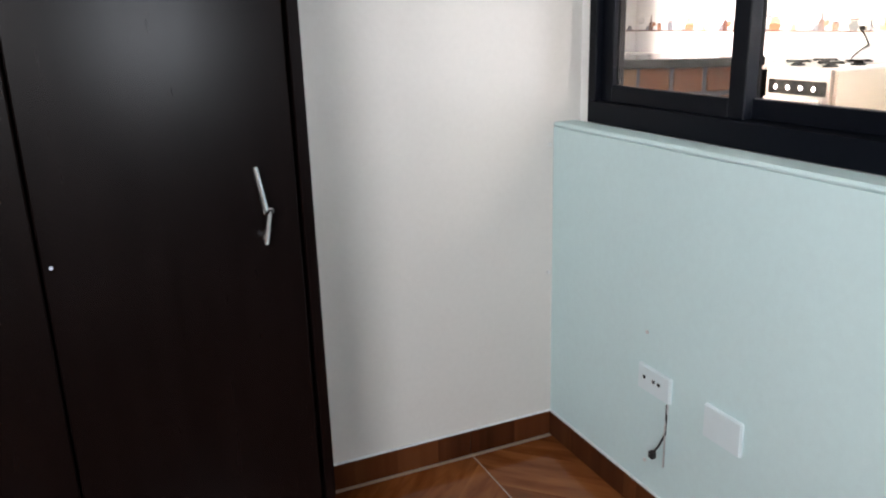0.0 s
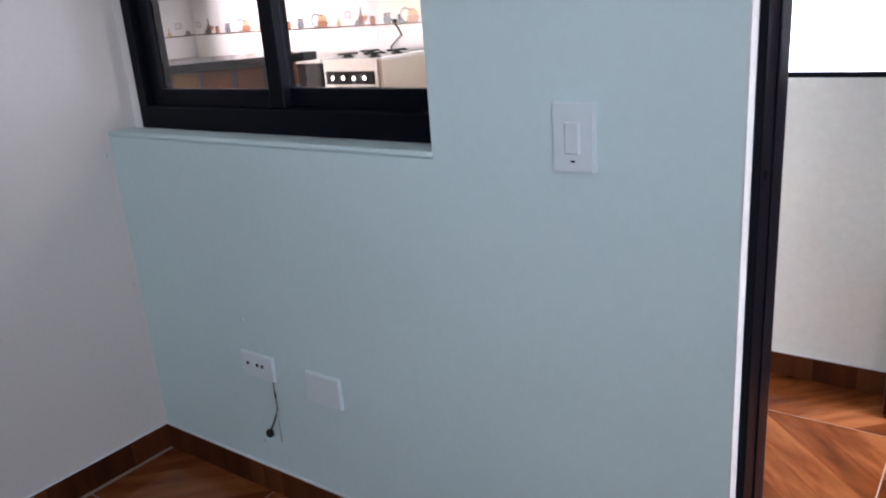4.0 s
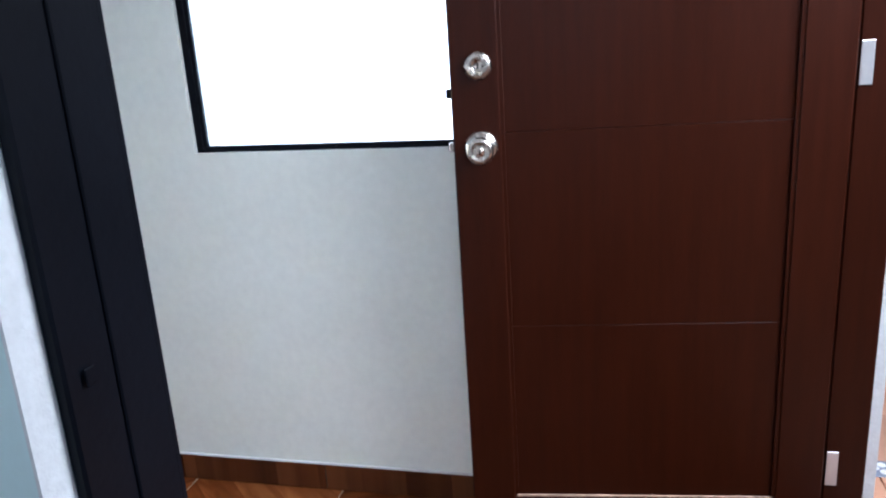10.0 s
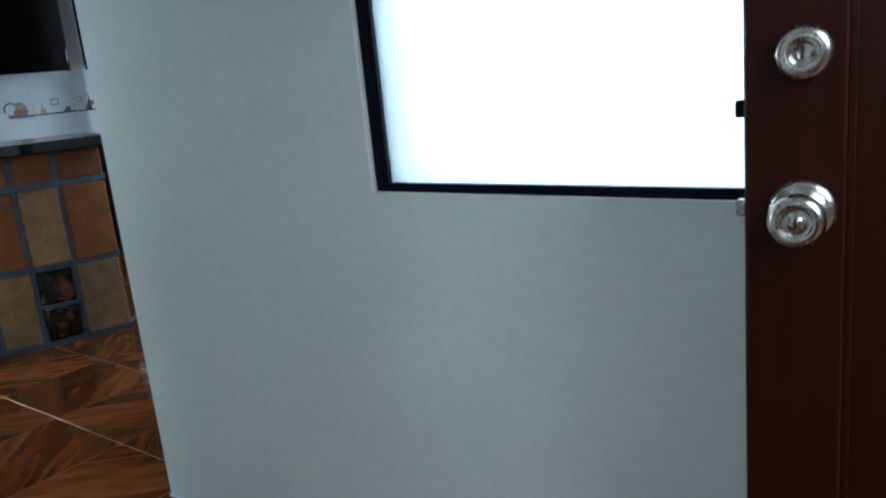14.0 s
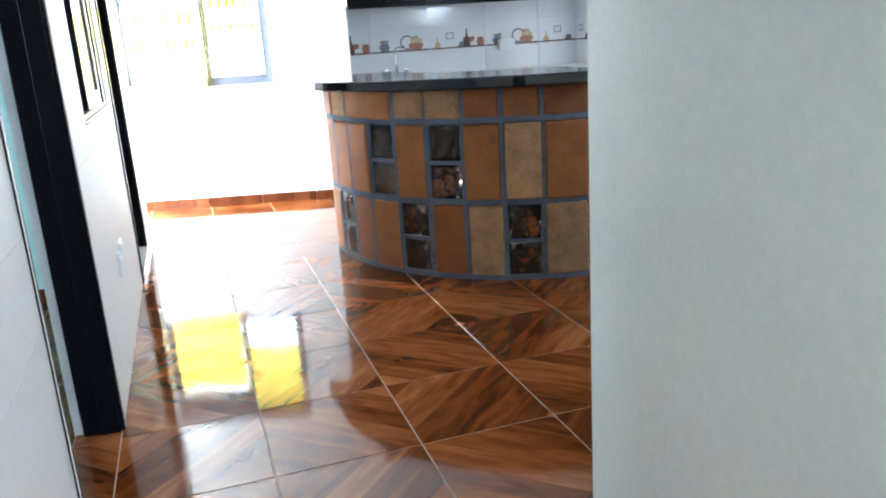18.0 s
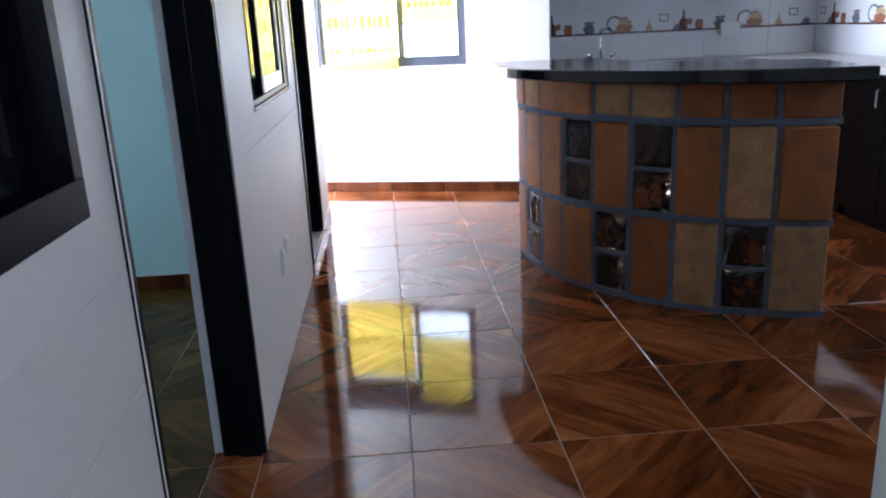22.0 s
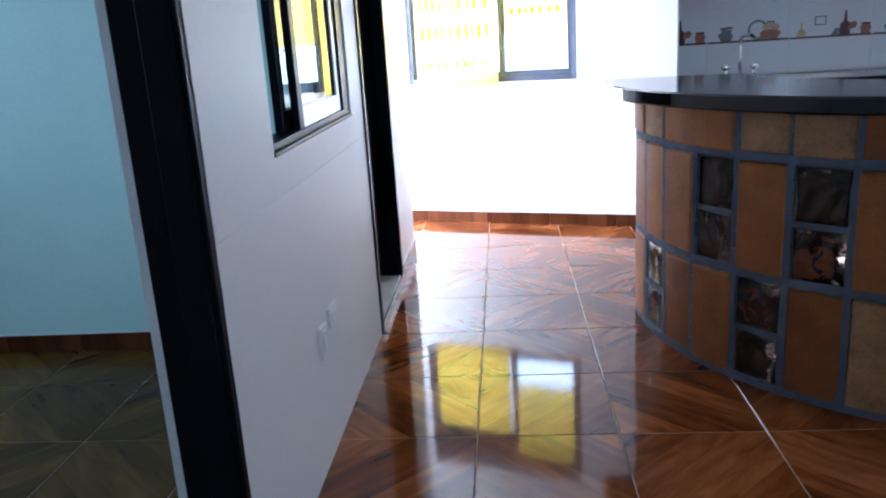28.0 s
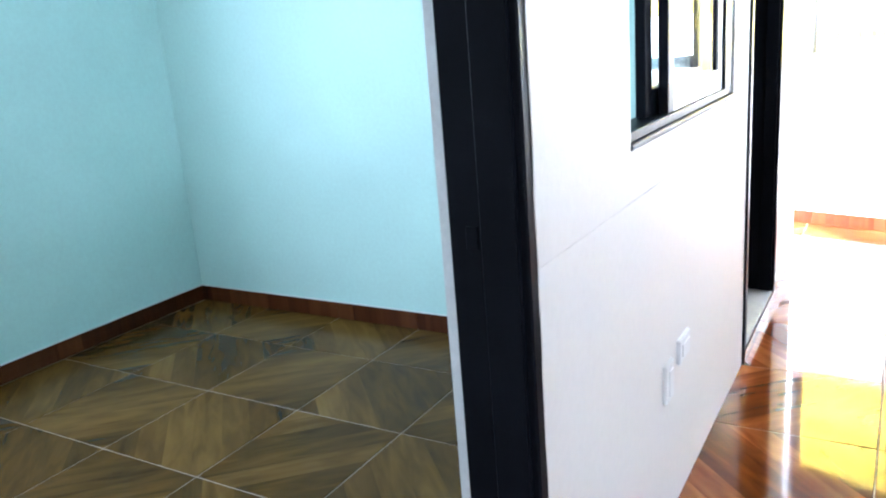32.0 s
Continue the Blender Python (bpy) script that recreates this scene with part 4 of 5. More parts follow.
# ---- kitchen ----
def base_unit(name, label, x0, x1, y0, y1, front, doors, material, toe=0.08):
    """A floor unit; front is the face that carries the doors."""
    u = thing(name, label, "cabinet", group="kitchen base units")
    part("body", box(x0, x1, y0, y1, toe, 0.87, 0.002), material, u)
    part("plinth", box(x0 + 0.03, x1 - 0.03, y0 + 0.03, y1 - 0.03, 0, toe, 0.002), material, u)
    for i in range(doors):
        if front == "y":
            w = (x1 - x0) / doors
            d = part("door", box(x0 + i * w + 0.003, x0 + (i + 1) * w - 0.003, y0 - 0.019, y0 - 0.001, toe + 0.01, 0.86, 0.003), material, u)
            hx = x0 + (i + (0.85 if i % 2 == 0 else 0.15)) * w
            part("handle", bent([(hx, y0 - 0.019, 0.80), (hx, y0 - 0.045, 0.79), (hx, y0 - 0.045, 0.70), (hx, y0 - 0.019, 0.69)], 0.005), CHROME, d)
        else:
            w = (y1 - y0) / doors
            d = part("door", box(x0 - 0.019, x0 - 0.001, y0 + i * w + 0.003, y0 + (i + 1) * w - 0.003, toe + 0.01, 0.86, 0.003), material, u)
            hy = y0 + (i + (0.85 if i % 2 == 0 else 0.15)) * w
            part("handle", bent([(x0 - 0.019, hy, 0.80), (x0 - 0.045, hy, 0.79), (x0 - 0.045, hy, 0.70), (x0 - 0.019, hy, 0.69)], 0.005), CHROME, d)
    return u


KF = XK - 0.60
base_unit("base_cabinet", "dark brown kitchen base cabinet under the sink", 1.72, 2.72, 4.36, YE - 0.01, "y", 2, DARKWOOD)
base_unit("base_cabinet", "dark brown corner base cabinet by the tiled wall", 2.72, KF - 0.03, 4.36, YE - 0.01, "y", 1, DARKWOOD)
base_unit("base_cabinet", "dark brown base cabinet with chrome bow handles", KF, XK - 0.012, 3.45, 4.33, "x", 2, DARKWOOD)
base_unit("base_cabinet", "dark brown base cabinet beside the stove", KF, XK - 0.012, 2.62, 3.45, "x", 2, DARKWOOD)
ep = thing("end_panel", "beige end panel beside the white stove", "panel")
part("panel", box(KF - 0.01, XK - 0.012, 1.975, 2.005, 0, 0.885, 0.003), BEIGE, ep)
part("capping", box(KF - 0.02, XK - 0.012, 1.965, 2.01, 0.885, 0.91, 0.003), ENAMEL, ep)
tagged(finish("sink_worktop", box(1.70, KF, 4.32, YE - 0.01, 0.872, 0.91, 0.004), GRANITE), "dark granite worktop along the tiled wall", "worktop")
tagged(finish("side_worktop", box(KF - 0.03, XK - 0.012, 2.60, YE - 0.01, 0.874, 0.912, 0.004), ENAMEL), "white worktop along the kitchen side wall", "worktop")

st = thing("stove", "white gas stove with black oven door and burners", "stove")
part("body", box(KF - 0.02, XK - 0.02, 2.02, 2.58, 0.05, 0.90, 0.006), ENAMEL, st)
part("control_panel", box(KF - 0.028, KF - 0.018, 2.05, 2.55, 0.71, 0.81, 0.002), DARKHOLE, st)
ov = part("oven_door", box(KF - 0.045, KF - 0.019, 2.04, 2.56, 0.16, 0.60, 0.004), DARKHOLE, st)
part("oven_handle", box(KF - 0.07, KF - 0.045, 2.05, 2.55, 0.615, 0.69, 0.006), ENAMEL, st)
for i in range(4):
    part("knob", tube((KF - 0.05, 2.13 + i * 0.11, 0.76), (KF - 0.028, 2.13 + i * 0.11, 0.76), 0.018, 14), CHROME, st)
part("emblem", box(KF - 0.047, KF - 0.0448, 2.22, 2.34, 0.47, 0.51), ALU, ov)
for cx in (KF + 0.13, KF + 0.4):
    for cy in (2.16, 2.44):
        bn = part("burner", lathe([(0.05, 0), (0.05, 0.012), (0.03, 0.016), (0.03, 0.024), (0.005, 0.026)], pose(cx, cy, 0.898), 18), DARKHOLE, st)
        part("grate", bent([(cx - 0.11, cy, 0.93), (cx + 0.11, cy, 0.93)], 0.006, 6, bent([(cx, cy - 0.11, 0.93), (cx, cy + 0.11, 0.93)], 0.006, 6)), DARKHOLE, bn)


cb2 = thing("stove_cable", "black cable with a plug hanging on the tiled wall", "cable", (XK - 0.012, 2.28, 1.145))
part("socket", box(-0.03, 0, -0.035, 0.035, -0.02, 0.05, 0.004), PLASTIC, cb2)
part("plug", box(-0.055, -0.03, -0.018, 0.018, -0.012, 0.018, 0.004), DARKHOLE, cb2)
part("wire", bent([(-0.05, 0.0, -0.01), (-0.04, -0.03, -0.05), (-0.02, -0.05, -0.11), (-0.02, 0.01, -0.15), (-0.02, 0.07, -0.2), (-0.03, 0.08, -0.24)], 0.006, 8), DARKHOLE, cb2)


def upper_unit(x0, x1, z0, label, doors, at=(0, YE, 0), turn=0):
    """A hanging unit; each door is (from, to, where its handle sits: left, right or foot)."""
    u = thing("wall_cabinet", label, "cabinet", at, group="kitchen wall cabinets", turn=turn)
    part("body", box(x0, x1, -0.36, -0.012, z0, 2.2, 0.002), DARKWOOD, u)
    part("light_rail", box(x0, x1, -0.372, -0.361, z0 - 0.012, z0 + 0.014, 0.003), DARKWOOD, u)
    for a, c, place in doors:
        d = part("door", box(a + 0.003, c - 0.003, -0.379, -0.361, z0 + 0.018, 2.195, 0.003), DARKWOOD, u)
        part("door_panel", box(a + 0.05, c - 0.05, -0.383, -0.379, z0 + 0.07, 2.14, 0.003), DARKWOOD, d)
        yf, yh = -0.379, -0.405
        if place == "foot":
            m = (a + c) / 2
            pts = [(m - 0.055, yf, z0 + 0.075), (m - 0.05, yh, z0 + 0.075), (m + 0.05, yh, z0 + 0.075), (m + 0.055, yf, z0 + 0.075)]
        else:
            hx = a + 0.035 if place == "left" else c - 0.035
            pts = [(hx, yf, z0 + 0.16), (hx, yh, z0 + 0.155), (hx, yh, z0 + 0.055), (hx, yf, z0 + 0.05)]
        part("handle", bent(pts, 0.006), CHROME, d, "chrome bow handle")
    return u


upper_unit(1.64, 2.255, 1.475, "dark brown hanging cabinet with a pair of doors", [(1.64, 1.93, "right"), (1.93, 2.255, "left")])
upper_unit(2.259, 2.915, 1.475, "dark brown hanging cabinet with two lift-up doors", [(2.259, 2.585, "foot"), (2.585, 2.915, "foot")])
upper_unit(2.919, 3.6, 1.475, "dark brown hanging corner cabinet with chrome handles", [(2.919, 3.26, "left"), (3.26, 3.6, "right")])
upper_unit(-4.0, -3.32, 1.45, "dark brown hanging cabinet on the side wall", [(-4.0, -3.66, "right"), (-3.66, -3.32, "left")], (XK, 0, 0), -90)
upper_unit(-3.316, -2.62, 1.45, "dark brown hanging cabinet near the stove", [(-3.316, -2.968, "right"), (-2.968, -2.62, "left")], (XK, 0, 0), -90)
upper_unit(-2.616, -1.98, 1.62, "short dark brown cabinet hanging above the stove", [(-2.616, -2.298, "foot"), (-2.298, -1.98, "foot")], (XK, 0, 0), -90)
side = thing("cabinet_end_panel", "pale end strip of the hanging kitchen cabinets", "panel")
part("strip", box(1.6365, 1.6395, YE - 0.372, YE - 0.29, 1.49, 1.6, 0.001), ENAMEL, side)

tp = thing("sink_tap", "chrome pillar kitchen tap with two handles", "tap", (2.03, 4.70, 0.91))
part("base_plate", box(-0.10, 0.10, -0.025, 0.025, 0, 0.012, 0.004), CHROME, tp)
part("pillar", tube((0, 0, 0.01), (0, 0, 0.235), 0.011, 14), CHROME, tp, smooth=True)
part("spout", bent([(0, 0, 0.23), (0.0, -0.02, 0.25), (0.03, -0.10, 0.255), (0.04, -0.14, 0.235)], 0.010, 10), CHROME, tp)
for sx in (-0.085, 0.085):
    hd = part("handle", lathe([(0.016, 0), (0.016, 0.03), (0.011, 0.035), (0.02, 0.045), (0.02, 0.07), (0.008, 0.074)], pose(sx, 0, 0.012), 16), CHROME, tp, smooth=True)
    part("cross_bar", tube((sx - 0.03, 0, 0.07), (sx + 0.03, 0, 0.07), 0.006, 8), CHROME, hd)
tagged(finish("sink_bowl", box(2.15, 2.6, 4.42, 4.80, 0.905, 0.914, 0.004), ALU), "stainless steel rim of the kitchen sink", "sink")
jb, _ = plate("junction_box", "white plastic junction box on the tiled wall", "outlet", 0, 0, 0, 0.01, 0.01)
for o in list(jb.children):
    bpy.data.objects.remove(o)
jb.location = (3.08, YE - 0.012, 1.12)
part("cover", box(-0.075, 0.075, -0.045, 0, -0.045, 0.045, 0.006, seg=2), PLASTIC, jb)

# ---- outside ----
for k, (bx, by, bz) in enumerate(((3.19, -3.94, 0.0),)):
    t = thing("planter_block", "white painted block against the patio wall", "planter", (bx, by, bz))
    part("block", box(-0.1, 0.1, -0.12, 0.12, -0.012, 0.24, 0.008), WHITE, t)
    part("rim", box(-0.11, 0.11, -0.13, 0.13, 0.24, 0.27, 0.006), WHITE, t)


def shrub(at, r, h, seed):
    t = thing("shrub", "dense green garden shrub beyond the window", "shrub", at, group="garden shrubs")
    rg = random.Random(seed)
    b = bmesh.new()
    for i in range(5):
        a = rg.uniform(0, 6.28)
        tube((0, 0, -0.2), (0.4 * r * math.cos(a), 0.4 * r * math.sin(a), h * 0.6), 0.03, 6, b, 0.012)
    part("stems", b, mat("bark_%d" % seed, (0.12, 0.08, 0.05), 0.9), t)
    b = bmesh.new()
    for i in range(700):
        u, v = rg.uniform(0, 6.28), rg.random() ** 0.5
        c = Vector((r * v * math.cos(u), r * v * math.sin(u), h * (0.15 + 0.85 * rg.random() * (1 - 0.5 * v * v))))
        q = Euler((rg.uniform(-1, 1), rg.uniform(-1, 1), rg.uniform(0, 6.28))).to_matrix()
        s = rg.uniform(0.06, 0.13)
        vs = [b.verts.new(c + q @ Vector(p)) for p in ((-s, 0, 0), (0, s * 0.45, s * 0.1), (s, 0, 0), (0, -s * 0.45, s * 0.1))]
        b.faces.new(vs)
    part("leaves", b, FOLIAGE, t)


shrub((-0.4, 9.5, -0.16), 1.1, 1.5, 1)
shrub((1.6, 10.5, -0.16), 1.3, 1.3, 2)
shrub((3.4, 10.0, -0.16), 1.2, 1.6, 3)

# ---- skirting, tiles and other small pieces ----
def tile_mesh(name, w, h, t, material, ch=0.0015):
    """A thin slab, w by h, with chamfered upper edges."""
    b = bmesh.new()
    lo = [b.verts.new((sx * w / 2, sy * h / 2, -t)) for sx, sy in ((-1, -1), (1, -1), (1, 1), (-1, 1))]
    mi = [b.verts.new((sx * w / 2, sy * h / 2, -ch)) for sx, sy in ((-1, -1), (1, -1), (1, 1), (-1, 1))]
    hi = [b.verts.new((sx * (w / 2 - ch), sy * (h / 2 - ch), 0)) for sx, sy in ((-1, -1), (1, -1), (1, 1), (-1, 1))]
    b.faces.new(hi)
    for a, c in ((lo, mi), (mi, hi)):
        for i in range(4):
            b.faces.new((a[i], a[(i + 1) % 4], c[(i + 1) % 4], c[i]))
    me = bpy.data.meshes.new(name)
    b.to_mesh(me)
    b.free()
    me.materials.append(material)
    return me


GAP = 0.0038
TP = 0.46
GX, GY = 0.455, 1.998
floor_ob = bpy.data.objects["floor"]
ES = math.tan(radians(EA))


def clip(poly, keep):
    """What of a polygon lies where keep(x, y) is at least zero, keep being linear."""
    out = []
    for p, q in zip(poly, poly[1:] + poly[:1]):
        kp, kq = keep(*p), keep(*q)
        if kp >= 0:
            out.append(p)
        if kp * kq < 0:
            f = kp / (kp - kq)
            out.append((p[0] + f * (q[0] - p[0]), p[1] + f * (q[1] - p[1])))
    return out


def slab(points, t, material, ch=0.0015):
    """A thin slab on a convex outline, its upper edges chamfered."""
    b = bmesh.new()
    cx, cy = sum(p[0] for p in points) / len(points), sum(p[1] for p in points) / len(points)
    rim = lambda z, d: [b.verts.new((x - math.copysign(d, x - cx), y - math.copysign(d, y - cy), z)) for x, y in points]
    lo, mi, hi = rim(-t, 0), rim(-ch, 0), rim(0, ch)
    b.faces.new(hi)
    for p, q in ((lo, mi), (mi, hi)):
        for i in range(len(points)):
            j = (i + 1) % len(points)
            b.faces.new((p[i], p[j], q[j], q[i]))
    me = bpy.data.meshes.new("tile")
    b.to_mesh(me)
    b.free()
    me.materials.append(material)
    return me


cache = {}


def lay_tiles(gx, gy, px, py, x0, x1, y0, y1, keeps=(), material=WOODTILE):
    """Floor tiles on one grid within a rectangle; the same print is turned from tile to tile so that its strips meet at the joints."""
    for i in range(math.floor((x0 - gx) / px), math.ceil((x1 - gx) / px)):
        for j in range(math.floor((y0 - gy) / py), math.ceil((y1 - gy) / py)):
            cx, cy = gx + (i + 0.5) * px, gy + (j + 0.5) * py
            a0, a1 = max(cx - px / 2, x0) + GAP / 2, min(cx + px / 2, x1) - GAP / 2
            b0, b1 = max(cy - py / 2, y0) + GAP / 2, min(cy + py / 2, y1) - GAP / 2
            if a1 - a0 < 0.02 or b1 - b0 < 0.02:
                continue
            poly = [(a0, b0), (a1, b0), (a1, b1), (a0, b1)]
            for keep in keeps:
                poly = clip(poly, keep) if len(poly) > 2 else poly
            if len(poly) < 3:
                continue
            turn = {(0, 1): 0, (1, 1): 90, (0, 0): -90, (1, 0): 180}[i % 2, j % 2]
            c, s_ = round(math.cos(radians(turn))), round(math.sin(radians(turn)))
            local = [((x - cx) * c + (y - cy) * s_, (y - cy) * c - (x - cx) * s_) for x, y in poly]
            key = (material.name, *(round(v, 3) for p in local for v in p))
            if key not in cache:
                cache[key] = slab(local, 0.0035, material)
            ob = new("tile", cache[key])
            ob.location, ob.rotation_euler = (cx, cy, 0), (0, 0, radians(turn))
            ob.parent = floor_ob


PX, PY = 0.4585, 0.4665
end_wall = lambda x, y: EY + ES * x - y
lay_tiles(GX, GY, PX, PY, -0.155, 1.31, YS + 0.005, YC)
lay_tiles(GX, GY, PX, PY, -0.155, XK, YC, 4.34)
lay_tiles(GX, GY, PX, PY, -1.26, 1.636, 4.34, 5.6, (end_wall,))
lay_tiles(GX, GY, PX, PY, 1.636, XK, 4.34, YE)
lay_tiles(GX, GY, PX, PY, -2.70, -0.155, YS + 0.005, 0.15)
lay_tiles(-0.9, 2.02, 0.4455, 0.47, -2.69, -0.155, 0.25, 2.85, (), OLIVETILE)


def skirting(axis, face, side, u0, u1, start, name="baseboard", at=(0, 0, 0), turn=0, pitch=TP):
    """Skirting tiles along a wall; face is the wall's plane, side the way into the room."""
    s = thing(name, "brown wood-print tile skirting along the wall", "baseboard", at, kind="structure", turn=turn)
    edges = [u0]
    k = math.ceil((u0 - start) / pitch + 1e-6)
    while start + k * pitch < u1 - 0.01:
        if start + k * pitch > u0 + 0.01:
            edges.append(start + k * pitch)
        k += 1
    edges.append(u1)
    for p, q in zip(edges, edges[1:]):
        lo, hi = sorted((face, face + side * 0.009))
        if axis == "x":
            b = box(lo, hi, p + 0.001, q - 0.001, 0.001, 0.08, 0.0015)
        else:
            b = box(p + 0.001, q - 0.001, lo, hi, 0.001, 0.08, 0.0015)
        part("skirting_tile", b, BASETILE, s)
    lo, hi = sorted((face, face + side * 0.006))
    part("caulk_line", box(lo, hi, u0, u1, 0.08, 0.084) if axis == "x" else box(u0, u1, lo, hi, 0.08, 0.084), PLASTER, s)


skirting("x", XA, -1, -1.576, YW - 0.009, GY)
skirting("y", YW, -1, -1.035, XA - 0.0, GX)
skirting("y", YS, 1, -2.7, XA, GX)
skirting("x", 0.0, 1, DC[1], 4.34, GY)
skirting("x", XP, -1, -2.522, YC, GY)
skirting("y", YC, 1, XP, 1.31, GX)
skirting("y", 0.0, -1, -1.3, EU - 0.002, 0.02, at=(0, EY, 0), turn=EA, pitch=0.441)
skirting("x", -2.69, 1, 0.25, 2.85 - 0.009, GY)
skirting("y", 2.85, -1, -2.69, XM, -0.9, pitch=0.4455)
skirting("x", XM, -1, 1.16, 2.84, GY)
skirting("x", 3.29, -1, -8.0, -2.0, GY, "baseboard_patio")
for o in bpy.data.objects["baseboard_patio"].children:
    if o.name.startswith("skirting"):
        o.data.materials[0] = TERRA

# glazed tiles of the kitchen walls
GRID_W, SHELF = 0.505, 1.122


def printed(pts, owner, name, material, axis, face, mid, depth=0.0015):
    """A printed shape, thin on a tile's face; pts run along the wall from mid and up from the shelf line."""
    bb = bmesh.new()
    p3 = [(mid + u, face - depth, SHELF + v) if axis == "y" else (face - depth, mid - u, SHELF + v) for u, v in pts]
    f = bb.faces.new([bb.verts.new(p) for p in p3])
    r = bmesh.ops.extrude_face_region(bb, geom=[f])
    bmesh.ops.translate(bb, vec=(0, depth, 0) if axis == "y" else (depth, 0, 0), verts=[v for v in r["geom"] if isinstance(v, bmesh.types.BMVert)])
    bmesh.ops.recalc_face_normals(bb, faces=bb.faces)
    part(name, bb, material, owner)


def ring(cx, cz, rx, rz, n=16):
    return [(cx + rx * math.cos(2 * math.pi * i / n), cz + rz * math.sin(2 * math.pi * i / n)) for i in range(n)]


def decor_prints(t, axis, face, mid, lo, hi, kind):
    """The still life on one decor tile: bowl, plate and basket on one, bottles and a pot on the next."""
    def put(nm, m, pts, d=0.0015):
        if min(p[0] for p in pts) > lo and max(p[0] for p in pts) < hi:
            printed(pts, t, nm, m, axis, face, mid, d)

    put("shelf_print", PRINT_BROWN, [(lo + 0.001, -0.006), (hi - 0.001, -0.006), (hi - 0.001, 0.008), (lo + 0.001, 0.005)])
    if kind:
        put("jug_print", PRINT_GREY, [(-0.165, 0.006), (-0.105, 0.006), (-0.09, 0.035), (-0.105, 0.06), (-0.10, 0.075), (-0.16, 0.075), (-0.165, 0.06), (-0.185, 0.045)])
        put("jug_lid_print", PRINT_BROWN, [(-0.175, 0.075), (-0.09, 0.082), (-0.10, 0.092), (-0.17, 0.088)], 0.002)
        put("plate_print", PRINT_GREY, ring(0.06, 0.066, 0.062, 0.06, 20))
        put("plate_centre_print", GLAZE, ring(0.06, 0.066, 0.048, 0.046, 20), 0.002)
        put("basket_print", PRINT_ORANGE, [(0.085, 0.008), (0.18, 0.008), (0.205, 0.045), (0.17, 0.066), (0.10, 0.066), (0.07, 0.045)], 0.003)
        for u, v in ((0.11, 0.078), (0.145, 0.09), (0.17, 0.075)):
            put("bread_print", PRINT_BREAD, ring(u, v, 0.023, 0.02, 12), 0.0035)
        put("basket_handle_print", PRINT_BROWN, [(0.098, 0.066), (0.106, 0.066), (0.12, 0.105), (0.155, 0.105), (0.165, 0.07), (0.172, 0.072), (0.16, 0.114), (0.115, 0.114)], 0.0022)
    else:
        put("oil_bottle_print", PRINT_BREAD, [(-0.205, 0.006), (-0.15, 0.006), (-0.152, 0.035), (-0.172, 0.055), (-0.174, 0.09), (-0.182, 0.09), (-0.184, 0.055), (-0.203, 0.035)])
        put("seal_print", PRINT_GREY, [(-0.10, 0.07), (-0.03, 0.07), (-0.03, 0.125), (-0.10, 0.125)])
        put("seal_inner_print", GLAZE, [(-0.093, 0.077), (-0.037, 0.077), (-0.037, 0.118), (-0.093, 0.118)], 0.002)
        put("cloth_print", PRINT_GREY, [(0.0, 0.006), (0.07, 0.006), (0.065, 0.045), (0.03, 0.05)], 0.002)
        put("bottle_print", PRINT_BROWN, [(0.055, 0.006), (0.115, 0.006), (0.118, 0.07), (0.095, 0.09), (0.091, 0.15), (0.081, 0.15), (0.077, 0.09), (0.055, 0.07)], 0.0025)
        put("ham_print", PRINT_ORANGE, [(0.10, 0.03), (0.15, 0.045), (0.158, 0.07), (0.14, 0.085), (0.11, 0.075)], 0.003)
        put("pot_print", PRINT_ORANGE, [(0.185, 0.006), (0.235, 0.006), (0.244, 0.045), (0.23, 0.062), (0.19, 0.062), (0.176, 0.045)])
        put("pot_rim_print", PRINT_BROWN, [(0.184, 0.06), (0.236, 0.06), (0.24, 0.072), (0.18, 0.072)], 0.002)


for wname, axis, face, u0, u1, start in (("wall_kitchen_end", "y", YE, 1.64, XK - 0.01, 1.885), ("wall_kitchen_east", "x", XK, 0.9, YE - 0.012, 2.0)):
    owner = bpy.data.objects[wname]
    us = [u0] + [v for v in (start + GRID_W * k for k in range(-4, 9)) if u0 + 0.03 < v < u1 - 0.03] + [u1]
    for a, c in zip(us, us[1:]):
        kind = (math.floor(((a + c) / 2 - start) / GRID_W) + 1) % 2
        for z0, z1, nm in ((0.915, 1.113, "wall_tile"), (1.116, 1.316, "decor_tile"), (1.319, 1.50, "wall_tile")):
            lo, hi = face - 0.008, face
            b = box(a + 0.001, c - 0.001, lo, hi, z0, z1, 0.0015) if axis == "y" else box(lo, hi, a + 0.001, c - 0.001, z0, z1, 0.0015)
            t = part(nm, b, GLAZE, owner)
            if nm == "decor_tile":
                whole = start + GRID_W * (math.floor(((a + c) / 2 - start) / GRID_W) + 0.5)
                lo, hi = (a - whole, c - whole) if axis == "y" else (whole - c, whole - a)
                decor_prints(t, axis, face - 0.008, whole, lo + 0.003, hi - 0.003, kind)

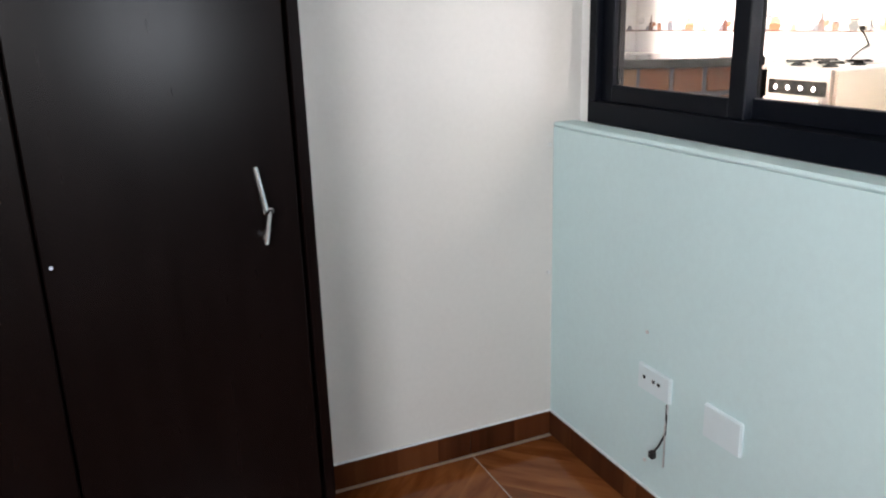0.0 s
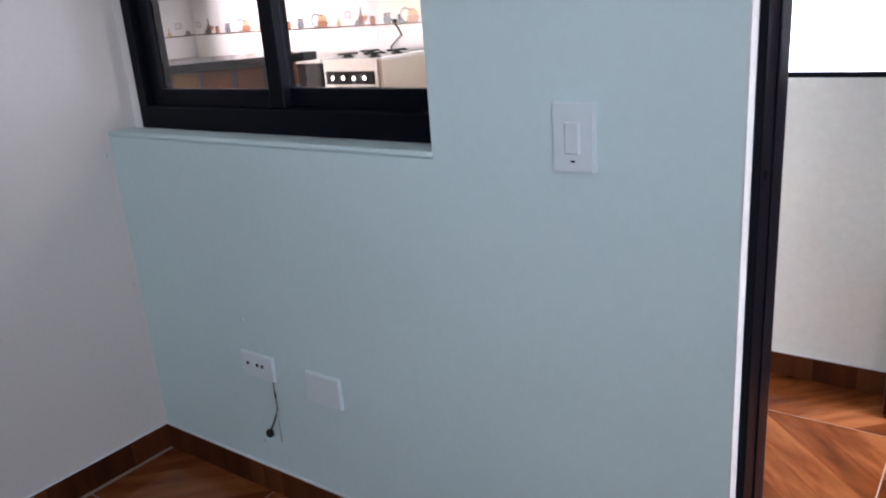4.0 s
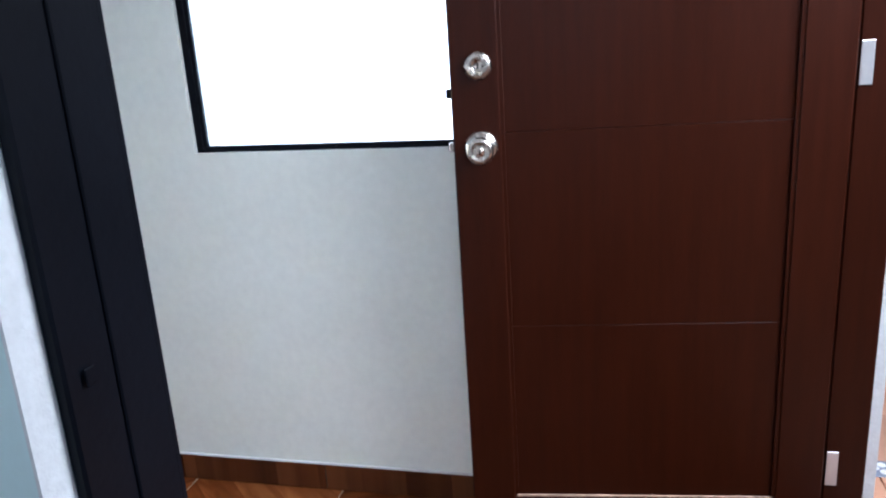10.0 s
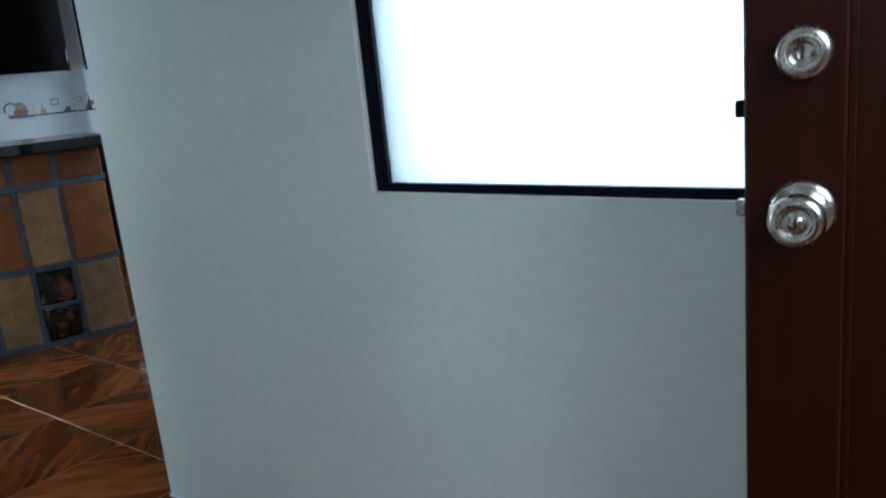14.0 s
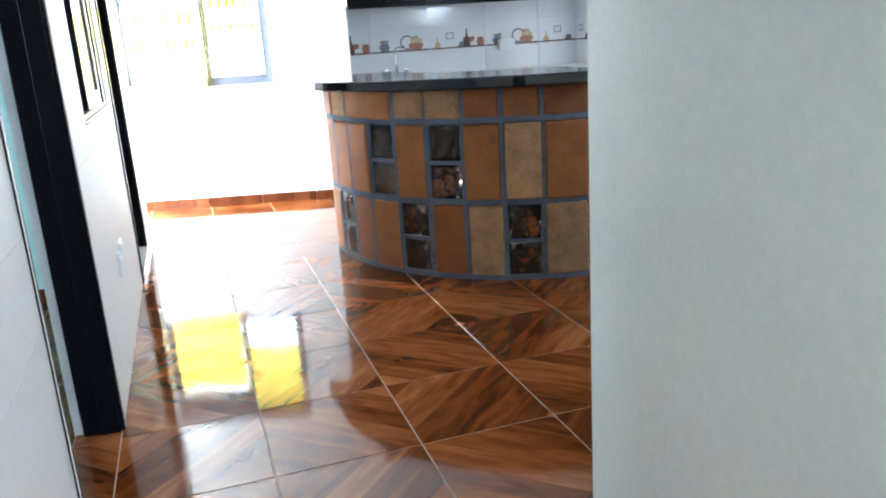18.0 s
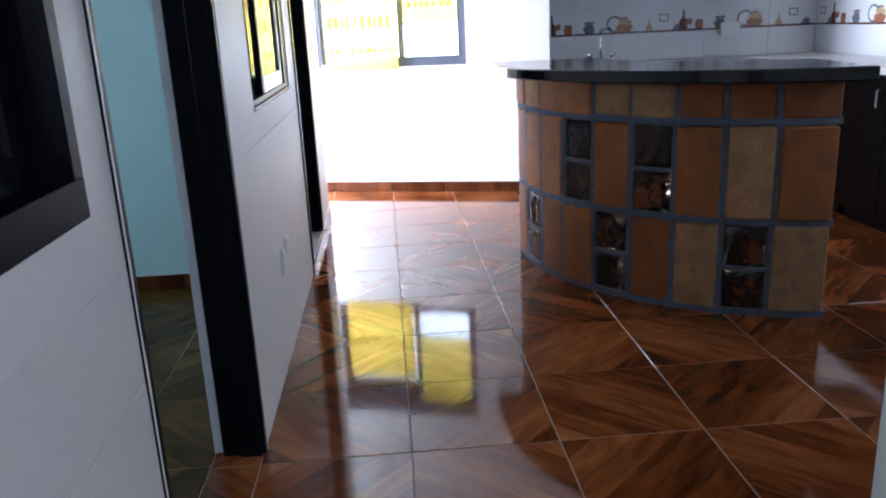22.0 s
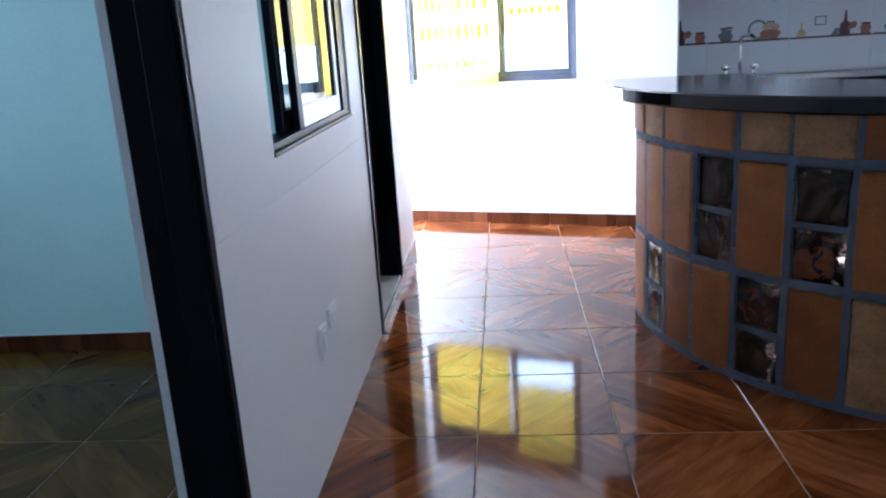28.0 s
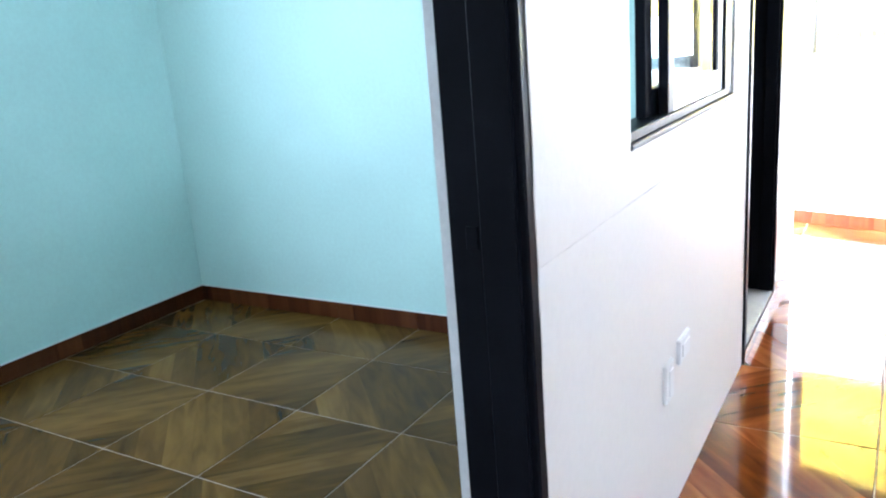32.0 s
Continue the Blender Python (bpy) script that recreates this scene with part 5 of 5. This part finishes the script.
# block courses that show through the paint of the corridor wall
owner = bpy.data.objects["wall_corridor"]
holes = [(*DA, 0, DOOR_H), (*DB, 0, DOOR_H), (*DC, 0, DOOR_H), WA, WB]
for u0, u1, rows in ((-1.5, DB[0], ((0.0, 0.685), (0.685, 0.895), (0.895, H))), (DB[1], DC[0], ((0.0, 0.895), (0.895, H))), (DC[1], 4.34, ((0.0, 0.895), (0.895, H)))):
    for z0, z1 in rows:
        inside = [h for h in holes if h[0] > u0 and h[1] < u1 and h[3] > z0 and h[2] < z1]
        part("block_course", pierced("x", 0.0, 0.0016, u0, u1, z0 + 0.0016, z1 - 0.0016, inside), WHITE, owner)

# patio tiles with small inserts
patio_ob = bpy.data.objects["patio"]
QX, QY = 0.323, 0.286
pm = tile_mesh("patio_tile", QX - 0.003, QY - 0.003, 0.01, TERRA)
im = tile_mesh("insert_tile", 0.085, 0.085, 0.004, INSERT)
b = bmesh.new()
for k in range(4):
    a = radians(45 + 90 * k)
    s = bmesh.new()
    bmesh.ops.create_cone(s, cap_ends=True, segments=8, radius1=0.013, radius2=0.011, depth=0.002)
    bmesh.ops.translate(s, vec=(0.026 * math.cos(a), 0.026 * math.sin(a), 0.001), verts=s.verts)
    merge(b, s)
s = bmesh.new()
bmesh.ops.create_cone(s, cap_ends=True, segments=8, radius1=0.01, radius2=0.008, depth=0.002)
bmesh.ops.translate(s, vec=(0, 0, 0.001), verts=s.verts)
merge(b, s)
mm = bpy.data.meshes.new("motif")
b.to_mesh(mm)
b.free()
mm.materials.append(INSERTW)
for i in range(-4, 8):
    for j in range(0, 9):
        cx, cy = 1.151 + QX * (i + 0.5), -2.745 - QY * (j + 0.5)
        if cx > 3.1:
            continue
        ob = new("patio_tile", pm)
        ob.location, ob.parent = (cx, cy, -0.002), patio_ob
        iob = new("insert_tile", im)
        iob.location, iob.parent = (cx - QX / 2, cy + QY / 2, 0.0), patio_ob
        mo = new("motif", mm)
        mo.parent = iob
sm = tile_mesh("patio_strip_tile", QX - 0.003, 0.09, 0.01, TERRA)
for i in range(-4, 8):
    cx = 1.151 + QX * (i + 0.5)
    if cx < 3.1:
        ob = new("patio_strip_tile", sm)
        ob.location, ob.parent = (cx, -2.698, -0.002), patio_ob
